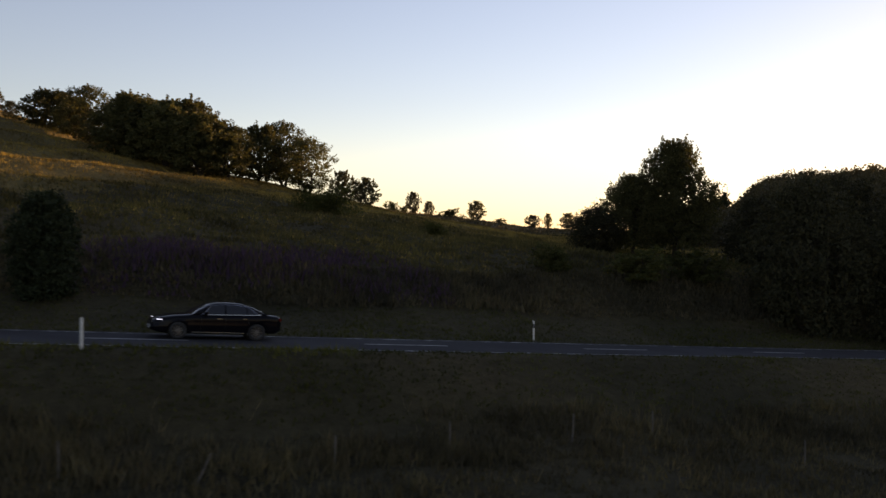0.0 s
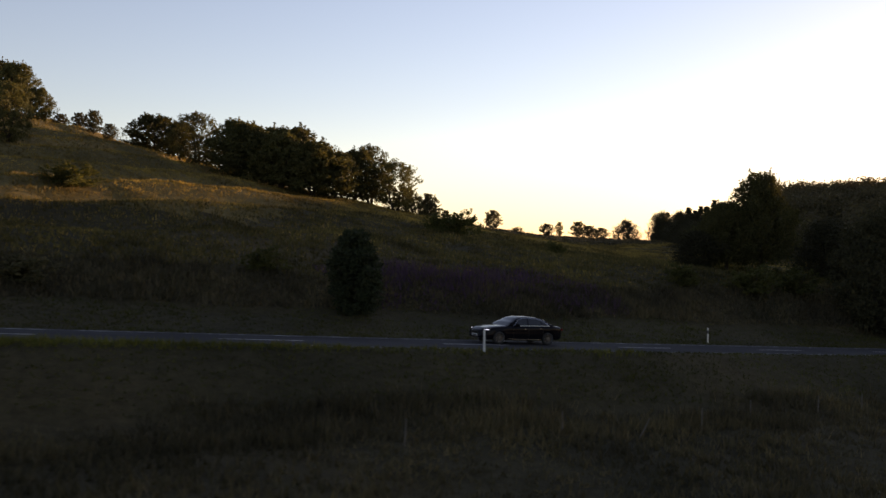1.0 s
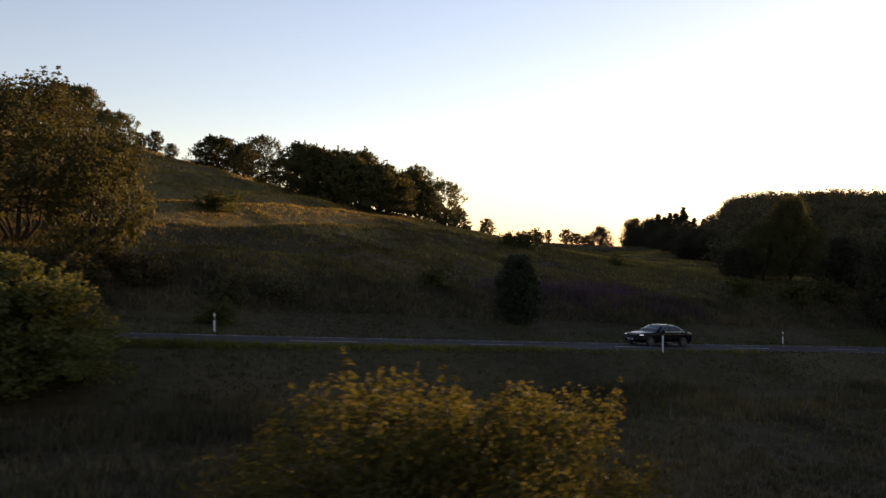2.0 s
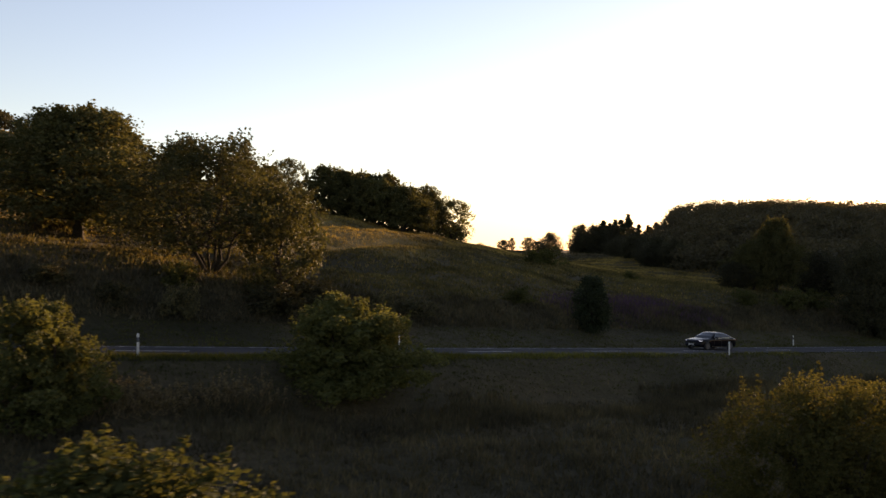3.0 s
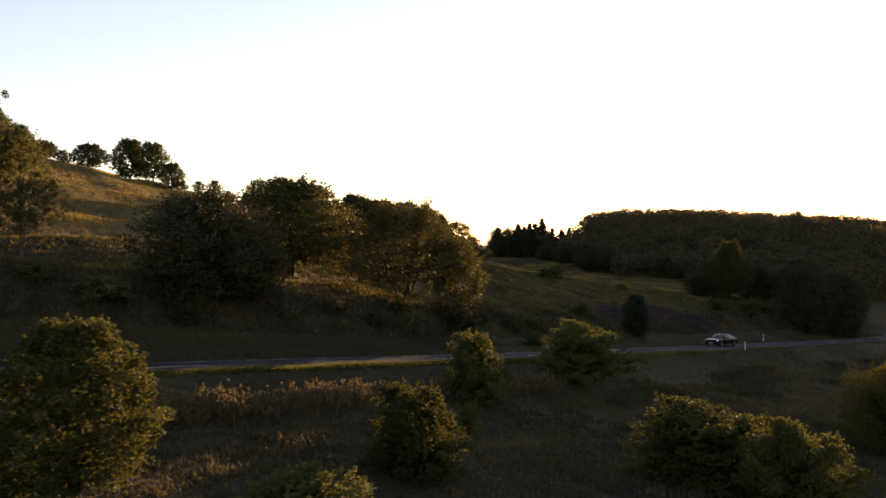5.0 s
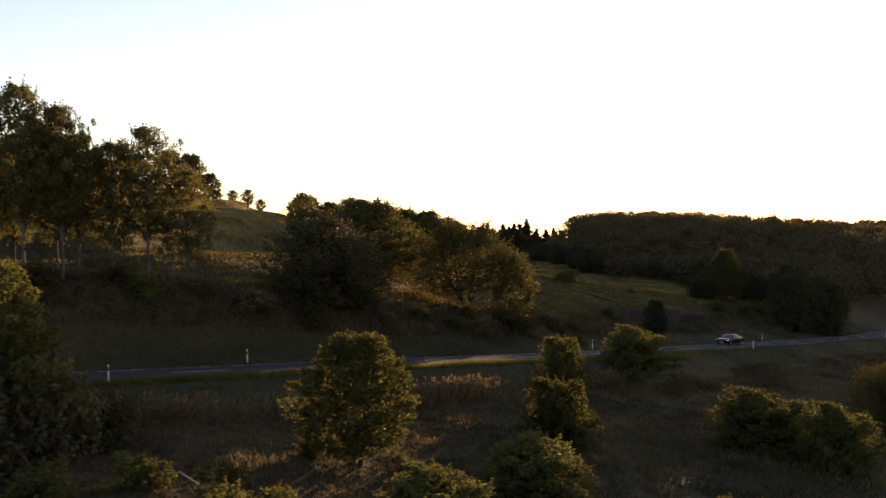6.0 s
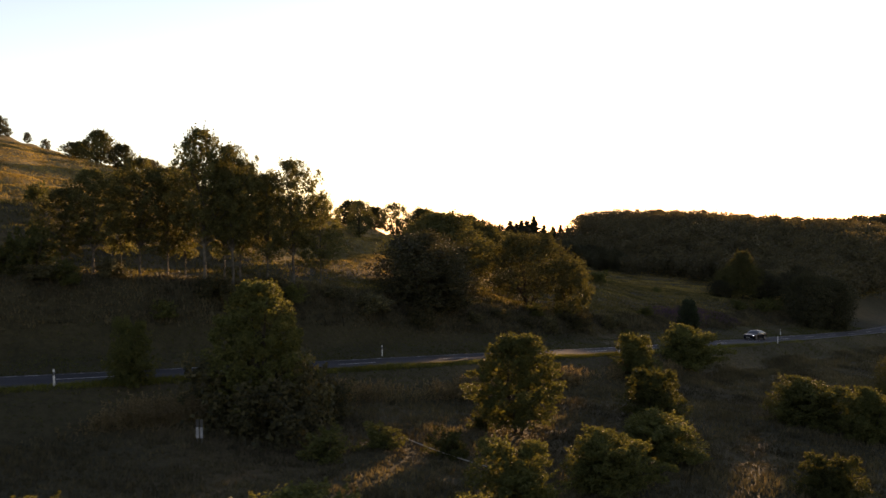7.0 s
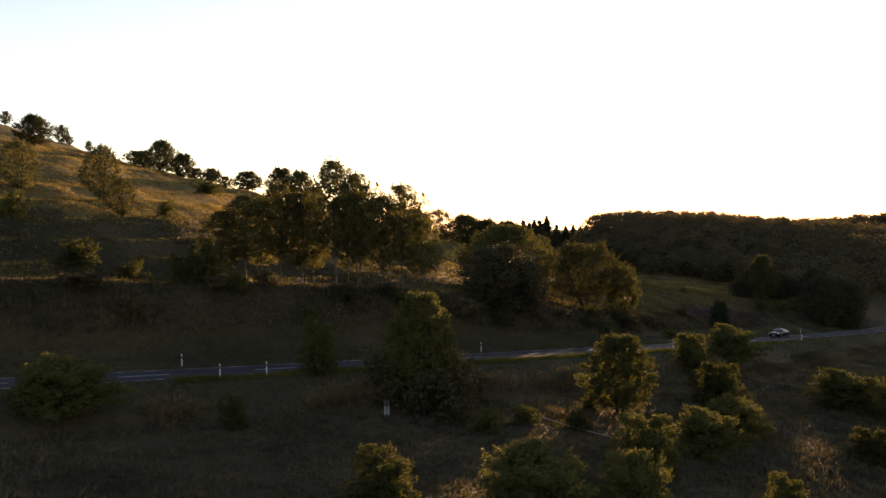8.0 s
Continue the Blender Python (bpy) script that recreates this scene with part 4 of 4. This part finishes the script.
    part("rear_bumper_trim", rounded_box((-2.60, 0, 0.46), (0.06, 1.2, 0.05), 0.01), CHROME, car)
    for c in AXLES:
        for sign in (1, -1):
            wheel = new("wheel")
            wheel.parent = car
            wheel.matrix_basis = Matrix.Translation((c, sign * 0.82, 0.345))
            bm = bmesh.new()
            prof = [(0.245, -0.12), (0.32, -0.125), (0.342, -0.09), (0.345, 0.0), (0.342, 0.09), (0.32, 0.125), (0.245, 0.12)]
            rings = [[bm.verts.new((r * math.cos(a), y, r * math.sin(a))) for r, y in prof] for a in [2 * math.pi * i / 36 for i in range(36)]]
            for a, b in zip(rings, rings[1:] + rings[:1]):
                for i in range(len(prof) - 1):
                    bm.faces.new((a[i], a[i + 1], b[i + 1], b[i])).smooth = True
            part("tyre", bm, RUBBER, wheel)
            bm = bmesh.new()
            prof = [(0.25, 0.115), (0.235, 0.10), (0.225, 0.02), (0.225, -0.11)]
            rings = [[bm.verts.new((r * math.cos(a), sign * y, r * math.sin(a))) for r, y in prof] for a in [2 * math.pi * i / 36 for i in range(36)]]
            for a, b in zip(rings, rings[1:] + rings[:1]):
                for i in range(len(prof) - 1):
                    bm.faces.new((a[i], a[i + 1], b[i + 1], b[i])).smooth = True
            for k in range(10):
                rot = Matrix.Rotation(2 * math.pi * k / 10, 4, "Y")
                box(bm, rot @ Vector((0.135, sign * 0.085, 0)), (0.20, 0.03, 0.035), rot)
            bmesh.ops.create_cone(bm, cap_ends=True, segments=20, radius1=0.055, radius2=0.045, depth=0.05, matrix=Matrix.Translation((0, sign * 0.09, 0)) @ Matrix.Rotation(math.pi / 2, 4, "X"))
            part("rim", bm, ALLOY, wheel, "many-spoked alloy rim")
            bm = bmesh.new()
            bmesh.ops.create_cone(bm, cap_ends=True, segments=28, radius1=0.19, radius2=0.19, depth=0.02, matrix=Matrix.Rotation(math.pi / 2, 4, "X"))
            part("brake_disc", bm, TRIM, wheel)
    return car


def on_road(s, v, turn=0.0):
    """A pose on the road, x pointing uphill along it, tilted with its slope."""
    x0, y0 = to_xy(s - 0.5, v)
    x1, y1 = to_xy(s + 0.5, v)
    rz = math.atan2(y1 - y0, x1 - x0)
    return Matrix.Translation((*to_xy(s, v), road_z(s) + 0.02)) @ Matrix.Rotation(rz + turn, 4, "Z") @ Matrix.Rotation(-math.atan(road_z(s + 0.5) - road_z(s - 0.5)), 4, "Y")


car = make_car()
car.matrix_basis = on_road(-5.4, 1.30)
tagged(car, "black luxury saloon with lit headlights on the road", "car")


# ---- delineator posts along the road ----
def make_post(banded):
    post = new("delineator_post")
    bm = bmesh.new()
    w = [(-0.06, -0.04), (0.06, -0.04), (0.0, 0.06)]
    lo = [bm.verts.new((x, y, -0.2)) for x, y in w]
    hi = [bm.verts.new((x, y, 1.02 + (0.06 if y > 0 else 0.0))) for x, y in w]
    bm.faces.new(list(reversed(lo)))
    bm.faces.new(hi)
    for i in range(3):
        j = (i + 1) % 3
        bm.faces.new((lo[i], lo[j], hi[j], hi[i]))
    bmesh.ops.bevel(bm, geom=list(bm.edges), offset=0.012, segments=2, affect="EDGES")
    part("post", bm, POST_WHITE, post)
    if not banded:
        part("reflector", rounded_box((0, -0.046, 0.85), (0.05, 0.012, 0.15), 0.004), LENS, post, "small clear reflector")
        return post
    bm = bmesh.new()
    lo = [bm.verts.new((x * 1.06, y * 1.06, 0.66)) for x, y in w]
    hi = [bm.verts.new((x * 1.06, y * 1.06, 0.88)) for x, y in w]
    for i in range(3):
        j = (i + 1) % 3
        bm.faces.new((lo[i], lo[j], hi[j], hi[i]))
    bm.faces.new(hi)
    bm.faces.new(list(reversed(lo)))
    band = part("band", bm, POST_BLACK, post, "black band")
    part("reflector", rounded_box((0, -0.052, 0.80), (0.05, 0.01, 0.15), 0.004), LENS, band)
    return post


for banded, label, spots in ((False, "plain white plastic delineator post on the verge", [(-0.1, -4.5), (-58.0, -4.3)]),
                             (True, "white plastic delineator post with black band on the verge", [(-22.7, 4.1), (25.5, 4.2), (71.8, 4.0), (107.0, 4.2), (45.4, -4.1), (86.1, -4.1), (104.4, -4.0), (108.4, -4.0)])):
    proto = make_post(banded)
    for i, (s, v) in enumerate(spots):
        x, y = to_xy(s, v)
        m = Matrix.Translation((x, y, ground_z(x, y))) @ Matrix.Rotation(-2.71 + (math.pi if banded else 0.0), 4, "Z") @ Matrix.Rotation(0.03 * math.sin(i * 5), 4, "X")
        if i == 0:
            proto.matrix_basis = m
        tagged(proto if i == 0 else copy_thing(proto, m), label, "road post", "roadside delineator posts")

# ---- small things in the meadow ----
marker = new("marker_board")
mx, my = -98.55, -20.15
marker.matrix_basis = Matrix.Translation((mx, my, ground_z(mx, my))) @ Matrix.Rotation(-0.35, 4, "Z")
for dx in (-0.12, 0.12):
    plate = part("plate", rounded_box((dx, 0, 0.62), (0.17, 0.03, 0.64), 0.008), MARKER_GREY, marker, "upright pale grey plate")
    part("plate_top", rounded_box((dx, 0, 1.18), (0.17, 0.03, 0.46), 0.008), POST_BLACK, plate, "dark upper panel")
    part("stake", rounded_box((dx, 0.035, 0.55), (0.05, 0.04, 1.5), 0.008), WEATHERED, marker)
part("crossbar", rounded_box((0, 0.06, 0.72), (0.36, 0.02, 0.06), 0.004), POST_BLACK, marker)
tagged(marker, "pair of grey marker plates with dark tops on stakes", "marker")

pv, pf = [], []
pa, pb = Vector((-86.39, -21.22, 4.2)), Vector((-83.4, -27.62, 3.6))
tube(pv, pf, [pa.lerp(pb, q / 6) + Vector((0, 0, -0.10 * math.sin(math.pi * q / 6))) for q in range(7)], [0.036, 0.036, 0.035, 0.034, 0.033, 0.032, 0.03], 8)
rail = new("fence_rail")
mesh_object("pole", pv, pf, PALE_WOOD, rail, smooth=True)
for q in (0.04, 0.96):
    p = pa.lerp(pb, q)
    g = ground_z(p.x, p.y)
    part("post", rounded_box((p.x, p.y, (g - 0.2 + p.z) / 2), (0.07, 0.07, p.z - g + 0.2), 0.01), WEATHERED, rail)
tagged(rail, "pale weathered wooden pole rail on two posts", "fence rail")


def make_stake():
    tv, tf = [], []
    tube(tv, tf, [Vector((0, 0, -0.2)), Vector((0.01, 0, 0.45)), Vector((0.0, 0.01, 0.95))], [0.03, 0.028, 0.024], 7)
    ob = mesh_object("fence_post", tv, tf, WEATHERED)
    return ob


stake = make_stake()
for i, (s, v, lean, tilt) in enumerate([(-19.0, -10.4, 0.0, 0.02), (-15.3, -10.7, 0.05, 0.0), (-10.6, -10.8, 0.0, 0.04), (-6.4, -12.0, 0.04, 0.03), (-2.5, -12.6, 0.45, 0.1), (0.7, -11.9, 0.0, 0.05), (7.9, -12.9, 0.06, 0.0), (-23.4, -13.4, 0.0, 0.03), (-27.0, -14.6, 0.03, 0.0)]):
    x, y = to_xy(s, v)
    m = Matrix.Translation((x, y, ground_z(x, y))) @ Matrix.Rotation(lean, 4, "Y") @ Matrix.Rotation(tilt, 4, "X")
    ob = stake if i == 0 else copy_thing(stake, m)
    ob.matrix_basis = m
    tagged(ob, "leaning grey fence post in the meadow" if lean > 0.3 else "thin weathered grey fence post in the meadow", "fence post", "meadow fence posts")
